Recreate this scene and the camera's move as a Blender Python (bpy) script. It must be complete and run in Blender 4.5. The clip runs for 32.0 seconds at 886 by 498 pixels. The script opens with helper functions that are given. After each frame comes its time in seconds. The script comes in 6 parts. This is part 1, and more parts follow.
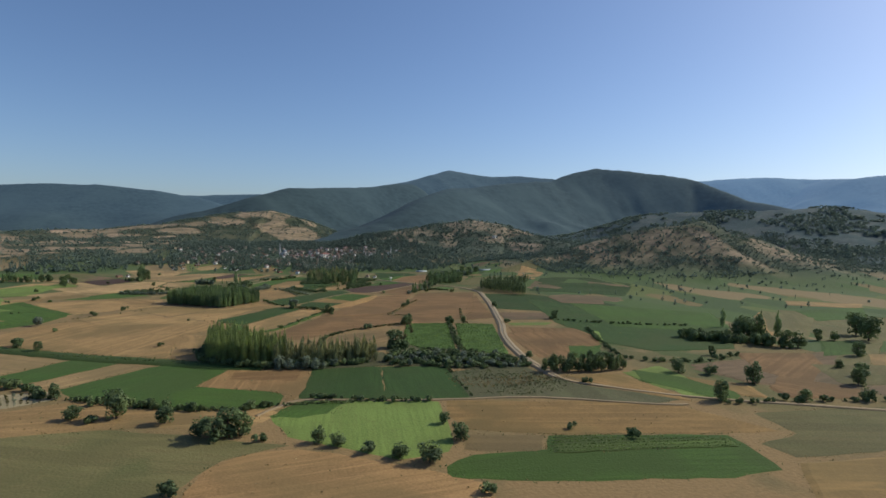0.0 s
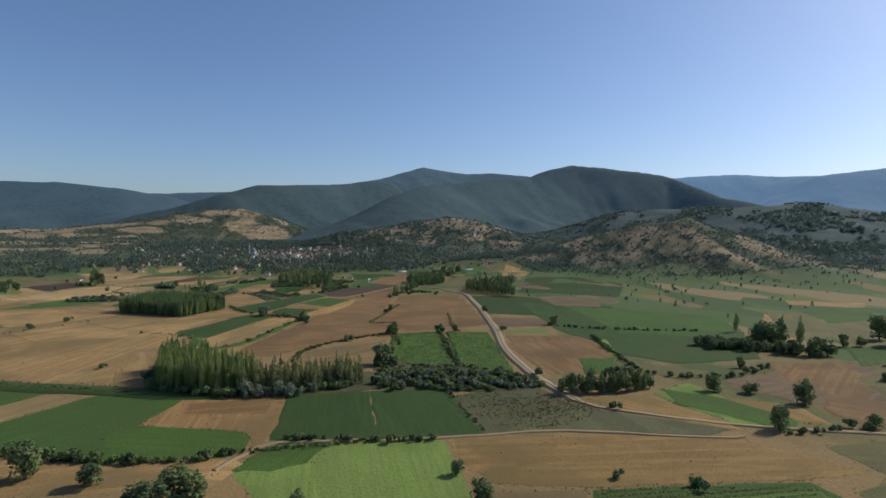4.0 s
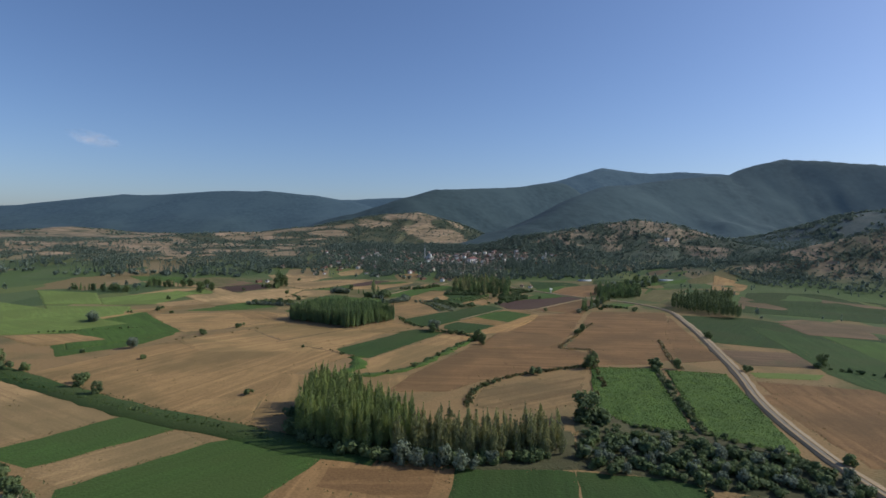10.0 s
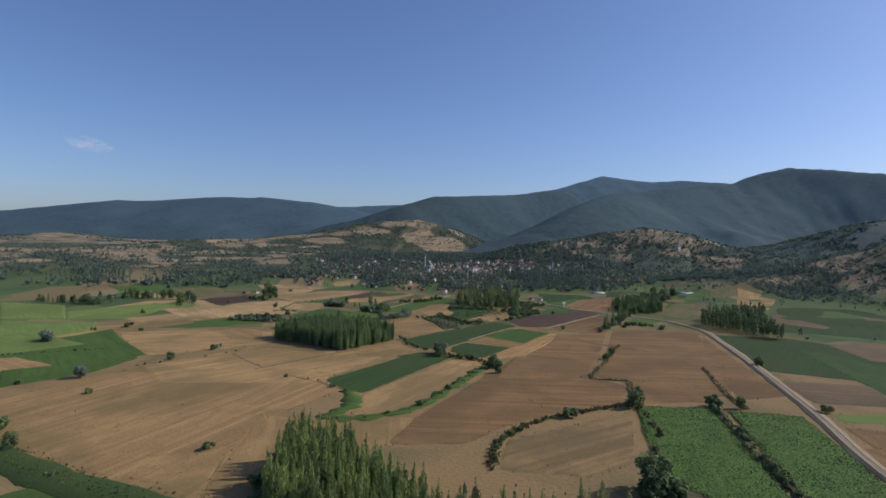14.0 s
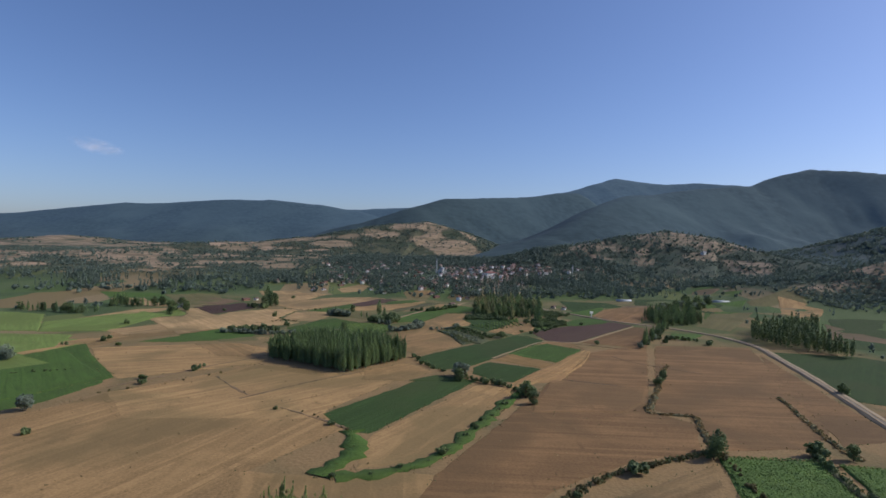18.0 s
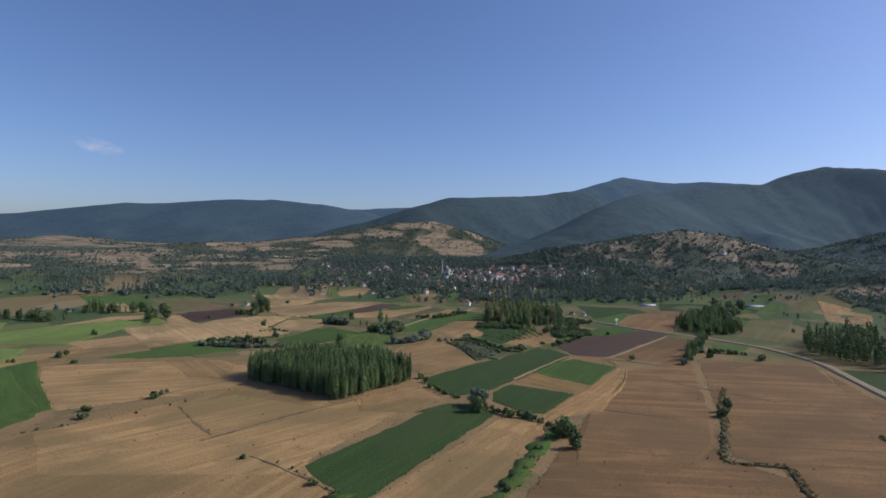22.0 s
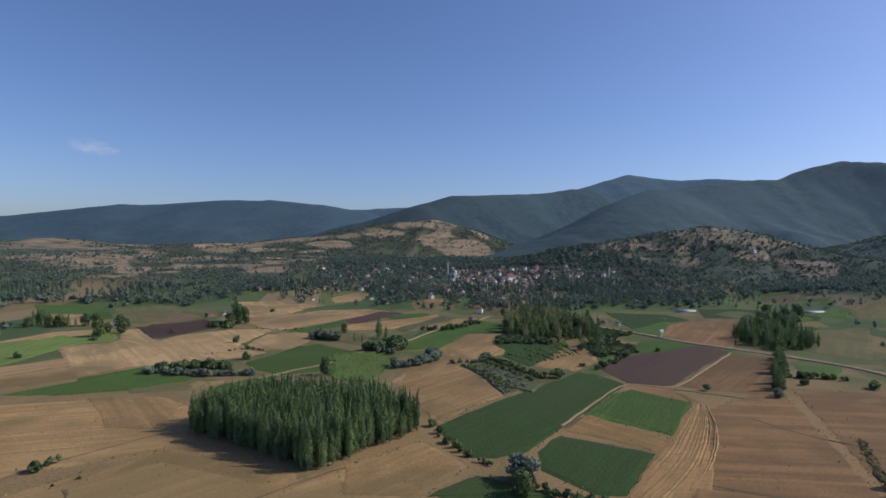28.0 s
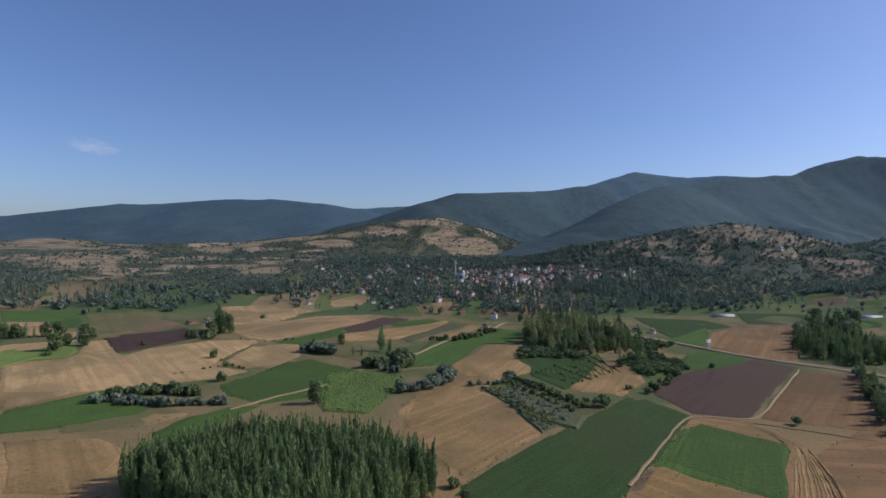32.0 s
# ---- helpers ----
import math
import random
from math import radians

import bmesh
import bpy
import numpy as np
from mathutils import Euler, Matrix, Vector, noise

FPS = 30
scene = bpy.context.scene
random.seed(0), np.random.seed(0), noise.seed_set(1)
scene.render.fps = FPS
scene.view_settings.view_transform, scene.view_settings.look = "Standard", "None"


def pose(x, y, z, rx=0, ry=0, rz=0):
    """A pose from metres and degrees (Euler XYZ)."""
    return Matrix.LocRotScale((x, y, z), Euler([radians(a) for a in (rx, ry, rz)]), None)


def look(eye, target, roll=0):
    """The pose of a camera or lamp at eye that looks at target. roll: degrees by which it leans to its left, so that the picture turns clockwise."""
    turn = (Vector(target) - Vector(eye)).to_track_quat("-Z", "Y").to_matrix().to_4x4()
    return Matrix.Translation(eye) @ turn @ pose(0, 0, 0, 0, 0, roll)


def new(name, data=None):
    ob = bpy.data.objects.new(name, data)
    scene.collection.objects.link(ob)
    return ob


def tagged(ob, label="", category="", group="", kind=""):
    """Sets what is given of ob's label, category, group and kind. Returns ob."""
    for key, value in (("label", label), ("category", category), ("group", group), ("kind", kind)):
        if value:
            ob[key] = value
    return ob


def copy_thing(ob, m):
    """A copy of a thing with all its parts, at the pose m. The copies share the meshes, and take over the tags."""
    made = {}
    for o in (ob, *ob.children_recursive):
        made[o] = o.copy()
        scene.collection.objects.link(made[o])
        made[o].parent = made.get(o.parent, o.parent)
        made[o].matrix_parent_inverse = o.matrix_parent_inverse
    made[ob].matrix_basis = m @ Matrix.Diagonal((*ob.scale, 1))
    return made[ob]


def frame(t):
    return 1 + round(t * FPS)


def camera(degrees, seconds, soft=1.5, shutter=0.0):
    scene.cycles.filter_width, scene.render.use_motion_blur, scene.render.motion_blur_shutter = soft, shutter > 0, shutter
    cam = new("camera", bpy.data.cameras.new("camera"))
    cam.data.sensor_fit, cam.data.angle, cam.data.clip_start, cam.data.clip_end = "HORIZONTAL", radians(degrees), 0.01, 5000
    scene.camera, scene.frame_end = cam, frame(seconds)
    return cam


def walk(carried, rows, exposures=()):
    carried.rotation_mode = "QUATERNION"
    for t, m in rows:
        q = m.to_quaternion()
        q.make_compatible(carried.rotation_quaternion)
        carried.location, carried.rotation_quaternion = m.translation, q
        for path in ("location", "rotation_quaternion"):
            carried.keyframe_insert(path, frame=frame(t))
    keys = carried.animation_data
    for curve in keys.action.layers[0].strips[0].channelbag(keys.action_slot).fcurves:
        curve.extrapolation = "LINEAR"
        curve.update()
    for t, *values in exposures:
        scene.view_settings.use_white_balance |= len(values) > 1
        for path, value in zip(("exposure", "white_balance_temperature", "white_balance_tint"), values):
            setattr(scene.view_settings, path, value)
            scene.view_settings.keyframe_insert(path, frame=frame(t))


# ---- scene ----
cam = camera(76.1, 32.0, soft=1.6)
PATH = [
    (0, (-5.105, 5.307, 62.09), (-4.472, 7.203, 62.024), 1.1),
    (0.5, (-5.685, 9.965, 62.055), (-4.992, 11.839, 61.99), 1.0),
    (1, (-6.117, 14.731, 62.074), (-5.41, 16.601, 62.008), 0.9),
    (1.5, (-6.085, 19.622, 62.118), (-5.377, 21.491, 62.051), 0.8),
    (2, (-5.632, 24.705, 62.179), (-4.929, 26.576, 62.111), 0.7),
    (2.5, (-4.848, 29.938, 62.209), (-4.142, 31.808, 62.14), 0.6),
    (4.5, (-0.605, 51.339, 62.104), (0.12, 53.202, 62.031), 0.9),
    (5, (0.558, 56.837, 62.038), (1.162, 58.742, 61.965), 0.6),
    (5.5, (1.886, 62.407, 61.965), (2.046, 64.399, 61.887), 0.5),
    (6, (3.203, 68.06, 61.878), (3.295, 70.057, 61.797), 0.6),
    (7, (5.184, 79.592, 61.553), (5.293, 81.587, 61.473), 0.7),
    (8, (6.164, 91.468, 61.313), (6.287, 93.462, 61.236), 0.7),
    (9, (6.264, 103.421, 61.13), (6.392, 105.416, 61.057), 0.9),
    (10, (6.041, 115.085, 60.961), (6.174, 117.08, 60.894), 0.9),
    (11, (5.783, 126.78, 60.895), (5.92, 128.775, 60.837), 0.9),
    (12, (5.25, 138.25, 60.905), (5.393, 140.244, 60.855), 0.9),
    (13, (4.239, 149.514, 60.904), (4.383, 151.508, 60.859), 1.0),
    (14, (3.478, 160.828, 60.9), (3.619, 162.823, 60.861), 1.2),
    (14.5, (3.151, 166.486, 60.883), (3.288, 168.481, 60.848), 1.2),
    (16.5, (1.905, 188.672, 60.568), (2.02, 190.669, 60.538), 1.2),
    (17, (1.699, 194.238, 60.522), (1.812, 196.235, 60.492), 1.3),
    (18, (1.114, 205.587, 60.422), (1.224, 207.584, 60.394), 1.3),
    (19, (0.632, 217.131, 60.387), (0.738, 219.128, 60.359), 1.3),
    (20, (0.239, 228.733, 60.286), (0.343, 230.73, 60.258), 1.4),
    (21, (-0.059, 240.334, 60.158), (0.043, 242.331, 60.131), 1.3),
    (22, (-0.139, 251.788, 59.952), (-0.041, 253.785, 59.924), 1.2),
    (23, (-0.306, 263.119, 59.621), (-0.209, 265.116, 59.594), 1.1),
    (24, (-0.69, 274.724, 59.343), (-0.592, 276.722, 59.316), 0.8),
    (25, (-1.063, 286.35, 58.974), (-0.965, 288.348, 58.948), 0.9),
    (25.5, (-1.342, 292.171, 58.837), (-1.244, 294.168, 58.81), 0.8),
    (27.5, (-2.231, 315.467, 57.876), (-2.135, 317.465, 57.85), 0.7),
    (28, (-2.3, 321.328, 57.732), (-2.206, 323.325, 57.706), 0.8),
    (29, (-2.415, 333.147, 57.326), (-2.325, 335.145, 57.298), 0.7),
    (30, (-2.776, 345.018, 56.976), (-2.688, 347.016, 56.947), 0.6),
    (31, (-3.711, 356.977, 56.71), (-3.627, 358.975, 56.682), 0.6),
    (32, (-5.014, 368.595, 56.54), (-4.93, 370.593, 56.511), 0.6),
]
walk(cam, [(t, look(eye, target, roll)) for t, eye, target, roll in PATH], exposures=[(0, 0.25, 6500, 0), (5, 0.21, 6400, 1), (12, 0.19, 6150, 6), (18, 0.19, 6050, 10), (32, 0.17, 5950, 10)])

# light: low sun from the right of the flight line, clear hazy sky
SUN_AZ, SUN_EL = radians(84), radians(36)
world = bpy.data.worlds.new("World")
scene.world = world
world.use_nodes = True
wn = world.node_tree.nodes
wl = world.node_tree.links
sky = wn.new("ShaderNodeTexSky")
sky.sky_type = "NISHITA"
sky.sun_disc = False
sky.sun_elevation = SUN_EL
sky.sun_rotation = SUN_AZ
sky.altitude = 900
sky.air_density = 1.0
sky.dust_density = 2.2
sky.ozone_density = 4.5
tint = wn.new("ShaderNodeMix")
tint.data_type, tint.blend_type = "RGBA", "MULTIPLY"
tint.inputs[0].default_value = 1.0
tint.inputs[7].default_value = (1.0, 0.95, 1.055, 1)
wl.new(sky.outputs[0], tint.inputs[6])
wl.new(tint.outputs[2], wn["Background"].inputs[0])
wn["Background"].inputs[1].default_value = 0.096
sun_data = bpy.data.lights.new("sun", "SUN")
sun_data.energy = 2.95
sun_data.angle = radians(0.6)
sun_data.color = (1.0, 0.93, 0.82)
sun = new("sun", sun_data)
sun_dir = Vector((math.sin(SUN_AZ) * math.cos(SUN_EL), math.cos(SUN_AZ) * math.cos(SUN_EL), math.sin(SUN_EL)))
sun.matrix_world = look(sun_dir * 900, (0, 0, 0))


# ---------------------------------------------------------------- materials
def material(name, rough=0.9):
    m = bpy.data.materials.new(name)
    m.use_nodes = True
    b = m.node_tree.nodes["Principled BSDF"]
    b.inputs["Roughness"].default_value = rough
    b.inputs["Specular IOR Level"].default_value = 0.2
    return m, m.node_tree.nodes, m.node_tree.links, b


def mixer(n, l, fac, a, b, mode="MIX"):
    """A colour mix; a, b and fac are sockets or values."""
    m = n.new("ShaderNodeMix")
    m.data_type, m.blend_type = "RGBA", mode
    for sock, v in ((m.inputs[0], fac), (m.inputs[6], a), (m.inputs[7], b)):
        if isinstance(v, bpy.types.NodeSocket):
            l.new(v, sock)
        else:
            sock.default_value = (*v, 1) if isinstance(v, tuple) else v
    return m.outputs[2]


def ramp(n, l, fac, lo, hi):
    r = n.new("ShaderNodeMapRange")
    r.inputs[1].default_value, r.inputs[2].default_value = lo, hi
    l.new(fac, r.inputs[0])
    return r.outputs[0]


def noise_tex(n, l, vec, scale, detail=3, stretch=None, dist=0.0):
    t = n.new("ShaderNodeTexNoise")
    t.inputs["Scale"].default_value, t.inputs["Detail"].default_value = scale, detail
    t.inputs["Distortion"].default_value = dist
    if stretch:
        mp = n.new("ShaderNodeMapping")
        mp.inputs["Scale"].default_value = stretch
        l.new(vec, mp.inputs[0])
        vec = mp.outputs[0]
    l.new(vec, t.inputs["Vector"])
    return t.outputs["Fac"]


def bump(n, l, bsdf, height, strength, dist):
    b = n.new("ShaderNodeBump")
    b.inputs["Strength"].default_value, b.inputs["Distance"].default_value = strength, dist
    l.new(height, b.inputs["Height"])
    l.new(b.outputs[0], bsdf.inputs["Normal"])


def crop_material(name, base, worn, weeds, row_width, row_depth, weed_amount, relief):
    """A field's surface: drill rows along its length, swaths, patches of poorer growth, weeds, fine stalk relief."""
    m, n, l, b = material(name, 0.95)
    co = n.new("ShaderNodeTexCoord").outputs["Object"]
    geo = n.new("ShaderNodeNewGeometry").outputs["Position"]
    rnd = n.new("ShaderNodeObjectInfo").outputs["Random"]
    broad = noise_tex(n, l, geo, 0.028, 6, dist=1.4)
    c = mixer(n, l, ramp(n, l, broad, 0.4, 0.62), tuple(v * 1.14 for v in base), tuple(v * 0.8 for v in worn))
    pale = tuple(min(1, v * 1.28) for v in base)
    dark = tuple(v * (1 - row_depth) for v in base)
    swath = noise_tex(n, l, co, 0.13, 5, stretch=(0.16, 1.0, 1.0), dist=1.1)
    c = mixer(n, l, ramp(n, l, swath, 0.52, 0.68), c, dark)
    c = mixer(n, l, ramp(n, l, swath, 0.46, 0.33), c, pale)
    along = noise_tex(n, l, co, 1.0 / row_width, 2, stretch=(0.03, 1.0, 1.0), dist=0.1)
    c = mixer(n, l, ramp(n, l, along, 0.47, 0.70), c, dark)
    pass_depth = row_depth if row_width > 1.3 else row_depth * 0.4
    passes = noise_tex(n, l, co, 0.42 / row_width, 3, stretch=(0.014, 1.0, 1.0), dist=0.25)
    c = mixer(n, l, ramp(n, l, passes, 0.53, 0.6), c, tuple(v * (1 - 1.35 * pass_depth) for v in base))
    c = mixer(n, l, ramp(n, l, passes, 0.45, 0.39), c, tuple(min(1, v * (1 + 0.9 * pass_depth)) for v in base))
    spots = noise_tex(n, l, geo, 0.13, 5, dist=1.6)
    c = mixer(n, l, ramp(n, l, spots, 0.56, 0.78), c, tuple(v * 0.74 for v in worn))
    weed = noise_tex(n, l, geo, 0.02, 7, dist=1.5)
    c = mixer(n, l, ramp(n, l, weed, 0.68 - weed_amount, 0.82 - weed_amount), c, weeds)
    fine = noise_tex(n, l, geo, 1.3, 4)
    c = mixer(n, l, 0.36, c, mixer(n, l, ramp(n, l, fine, 0.3, 0.7), tuple(v * 0.5 for v in base), tuple(min(1, v * 1.35) for v in base)))
    drift = n.new("ShaderNodeMath")
    drift.operation = "MULTIPLY"
    drift.inputs[1].default_value = 0.66
    l.new(ramp(n, l, noise_tex(n, l, geo, 0.021, 4, dist=0.5), 0.46, 0.58), drift.inputs[0])
    c = mixer(n, l, drift.outputs[0], c, tuple((v + w) * 0.4 for v, w in zip(worn, weeds)))
    bare = n.new("ShaderNodeMath")
    bare.operation = "MULTIPLY"
    bare.inputs[1].default_value = 0.5
    l.new(ramp(n, l, noise_tex(n, l, co, 0.05, 6, stretch=(0.35, 1.0, 1.0), dist=1.5), 0.55, 0.66), bare.inputs[0])
    c = mixer(n, l, bare.outputs[0], c, tuple(min(1, v * 1.2) for v in base))
    hue = n.new("ShaderNodeHueSaturation")
    v = n.new("ShaderNodeMapRange")
    v.inputs[3].default_value, v.inputs[4].default_value = 0.84, 1.12
    l.new(rnd, v.inputs[0])
    l.new(v.outputs[0], hue.inputs["Value"])
    l.new(c, hue.inputs["Color"])
    l.new(hue.outputs[0], b.inputs["Base Color"])
    bump(n, l, b, fine, 0.7, relief)
    return m


CROPS = {
    "stubble": crop_material("stubble", (0.352, 0.217, 0.09), (0.262, 0.167, 0.072), (0.2, 0.155, 0.062), 1.8, 0.2, 0.09, 0.12),
    "orange": crop_material("dry_straw", (0.35, 0.205, 0.085), (0.275, 0.165, 0.072), (0.2, 0.155, 0.06), 1.5, 0.2, 0.07, 0.12),
    "pale": crop_material("pale_stubble", (0.29, 0.187, 0.082), (0.225, 0.148, 0.068), (0.17, 0.145, 0.066), 2.2, 0.32, 0.05, 0.15),
    "brown": crop_material("brown_stubble", (0.2, 0.13, 0.072), (0.165, 0.112, 0.064), (0.12, 0.11, 0.05), 1.5, 0.2, 0.08, 0.12),
    "plough": crop_material("ploughed_soil", (0.074, 0.043, 0.032), (0.098, 0.056, 0.04), (0.1, 0.07, 0.042), 1.2, 0.25, 0.0, 0.25),
    "green": crop_material("green_crop", (0.066, 0.115, 0.021), (0.088, 0.132, 0.028), (0.058, 0.09, 0.021), 0.9, 0.28, 0.06, 0.3),
    "dkgreen": crop_material("beet_leaves", (0.041, 0.072, 0.017), (0.053, 0.085, 0.021), (0.077, 0.087, 0.029), 0.9, 0.28, 0.04, 0.3),
    "bright": crop_material("young_crop", (0.175, 0.235, 0.055), (0.21, 0.245, 0.066), (0.14, 0.19, 0.044), 0.9, 0.2, 0.06, 0.25),
    "maize": crop_material("maize", (0.1, 0.165, 0.038), (0.128, 0.187, 0.047), (0.087, 0.136, 0.033), 1.4, 0.25, 0.04, 0.6),
    "sun": crop_material("sunflower_leaves", (0.108, 0.152, 0.038), (0.14, 0.165, 0.045), (0.085, 0.12, 0.034), 1.2, 0.3, 0.06, 0.5),
    "olive": crop_material("fallow_grass", (0.15, 0.13, 0.052), (0.2, 0.155, 0.066), (0.1, 0.105, 0.038), 3.0, 0.14, 0.14, 0.3),
    "scrub": crop_material("rough_pasture", (0.1, 0.095, 0.045), (0.135, 0.112, 0.058), (0.065, 0.074, 0.032), 5.0, 0.18, 0.2, 0.4),
    "reed": crop_material("reeds", (0.13, 0.145, 0.068), (0.18, 0.165, 0.083), (0.06, 0.085, 0.03), 2.0, 0.28, 0.1, 0.5),
}
CROPS["amber"] = crop_material("amber_stubble", (0.315, 0.19, 0.07), (0.25, 0.155, 0.06), (0.19, 0.15, 0.055), 1.6, 0.2, 0.08, 0.12)
CROPS["gold"] = crop_material("golden_stubble", (0.4, 0.26, 0.118), (0.31, 0.205, 0.095), (0.2, 0.165, 0.07), 1.7, 0.2, 0.05, 0.12)
CROPS["russet"] = crop_material("russet_stubble", (0.228, 0.13, 0.055), (0.182, 0.105, 0.045), (0.165, 0.11, 0.05), 1.8, 0.22, 0.08, 0.12)
CROPS["vine"] = crop_material("vine_rows", (0.095, 0.135, 0.03), (0.125, 0.148, 0.04), (0.07, 0.1, 0.026), 3.2, 0.5, 0.03, 0.4)
CROPS["deep"] = crop_material("dense_beet_leaves", (0.037, 0.068, 0.016), (0.048, 0.08, 0.02), (0.06, 0.08, 0.024), 0.9, 0.25, 0.03, 0.3)
CROPS["clover"] = crop_material("clover", (0.056, 0.099, 0.021), (0.074, 0.113, 0.026), (0.07, 0.1, 0.026), 0.9, 0.22, 0.04, 0.3)
CROPS["chalk"] = crop_material("pale_vineyard_soil", (0.36, 0.29, 0.17), (0.3, 0.245, 0.14), (0.2, 0.19, 0.09), 1.6, 0.15, 0.06, 0.15)
CROPS["orch"] = CROPS["olive"]


def leaf_material(name, dark, light, pale, thin=0.3):
    m, n, l, b = material(name, 0.7)
    isl = n.new("ShaderNodeNewGeometry").outputs["Random Per Island"]
    rnd = n.new("ShaderNodeObjectInfo").outputs["Random"]
    c = mixer(n, l, isl, dark, light)
    c = mixer(n, l, ramp(n, l, rnd, 0.2, 1.3), c, pale)
    geo = n.new("ShaderNodeNewGeometry").outputs["Position"]
    c = mixer(n, l, 0.35, c, mixer(n, l, ramp(n, l, noise_tex(n, l, geo, 1.7, 3), 0.35, 0.65), dark, light))
    stand = ramp(n, l, noise_tex(n, l, geo, 0.16, 3), 0.36, 0.64)
    c = mixer(n, l, 1.0, c, mixer(n, l, stand, (0.66, 0.7, 0.74), (1.25, 1.22, 1.12)), "MULTIPLY")
    l.new(c, b.inputs["Base Color"])
    tr = n.new("ShaderNodeBsdfTranslucent")
    l.new(c, tr.inputs[0])
    mx = n.new("ShaderNodeMixShader")
    mx.inputs[0].default_value = thin
    l.new(b.outputs[0], mx.inputs[1])
    l.new(tr.outputs[0], mx.inputs[2])
    l.new(mx.outputs[0], n["Material Output"].inputs[0])
    return m


LEAF = {
    "poplar": leaf_material("poplar_leaves", (0.095, 0.15, 0.062), (0.27, 0.345, 0.142), (0.215, 0.285, 0.122)),
    "young": leaf_material("young_poplar_leaves", (0.19, 0.2, 0.085), (0.39, 0.375, 0.17), (0.34, 0.325, 0.155)),
    "oak": leaf_material("broad_leaves", (0.087, 0.123, 0.053), (0.182, 0.231, 0.092), (0.168, 0.203, 0.092)),
    "willow": leaf_material("silver_leaves", (0.12, 0.15, 0.1), (0.27, 0.305, 0.215), (0.22, 0.25, 0.18)),
    "dry": leaf_material("dry_scrub_leaves", (0.102, 0.096, 0.038), (0.192, 0.162, 0.070), (0.156, 0.132, 0.060)),
    # far trees: leaf colour lightened and blued in place of haze
    "far": leaf_material("haze_tinted_leaves", (0.095, 0.13, 0.108), (0.21, 0.255, 0.198), (0.178, 0.217, 0.17)),
    "grove": leaf_material("grove_poplar_leaves", (0.16, 0.21, 0.07), (0.36, 0.41, 0.14), (0.31, 0.355, 0.135)),
}


def plain_material(name, colour, rough=0.85, grain=1.5, wear=0.25, metal=0.0):
    m, n, l, b = material(name, rough)
    b.inputs["Metallic"].default_value = metal
    geo = n.new("ShaderNodeNewGeometry").outputs["Position"]
    f = noise_tex(n, l, geo, grain, 5)
    g = noise_tex(n, l, geo, grain * 0.12, 3)
    c = mixer(n, l, ramp(n, l, f, 0.3, 0.75), colour, tuple(v * (1 - wear) for v in colour))
    c = mixer(n, l, ramp(n, l, g, 0.4, 0.7), c, tuple(v * (1 - wear * 0.6) for v in colour))
    l.new(c, b.inputs["Base Color"])
    bump(n, l, b, f, 0.3, 0.03)
    return m


BARK = plain_material("bark", (0.16, 0.12, 0.085), 0.95, 4.0, 0.5)
PALE_BARK = plain_material("pale_bark", (0.33, 0.30, 0.24), 0.95, 4.0, 0.4)
ASPHALT = plain_material("worn_asphalt", (0.27, 0.225, 0.165), 0.95, 0.8, 0.22)
GRAVEL = plain_material("gravel_shoulder", (0.31, 0.235, 0.145), 0.95, 1.5, 0.35)
DIRT = plain_material("dirt_track", (0.34, 0.245, 0.14), 0.95, 0.7, 0.25)
PLASTER = plain_material("whitewashed_plaster", (0.86, 0.83, 0.77), 0.85, 1.2, 0.2)
CREAM = plain_material("cream_plaster", (0.58, 0.50, 0.38), 0.85, 1.2, 0.25)
BRICKWALL = plain_material("bare_brick_wall", (0.36, 0.2, 0.13), 0.9, 2.0, 0.3)
TILE = plain_material("clay_roof_tiles", (0.275, 0.128, 0.105), 0.85, 1.6, 0.4)
OLD_TILE = plain_material("weathered_roof_tiles", (0.2, 0.112, 0.092), 0.9, 1.6, 0.45)
SHEET = plain_material("roof_sheet", (0.42, 0.42, 0.42), 0.5, 1.0, 0.2, 0.4)
LEAD = plain_material("lead_dome", (0.30, 0.32, 0.34), 0.5, 1.0, 0.2, 0.5)
DARKGLASS = plain_material("window_glass", (0.03, 0.035, 0.04), 0.15, 1.0, 0.2)
WOOD = plain_material("weathered_wood", (0.2, 0.14, 0.09), 0.85, 3.0, 0.4)
FILMCOVER = plain_material("greenhouse_film", (0.42, 0.44, 0.44), 0.4, 1.0, 0.15)
STONE = plain_material("white_stone", (0.62, 0.6, 0.55), 0.8, 1.4, 0.2)


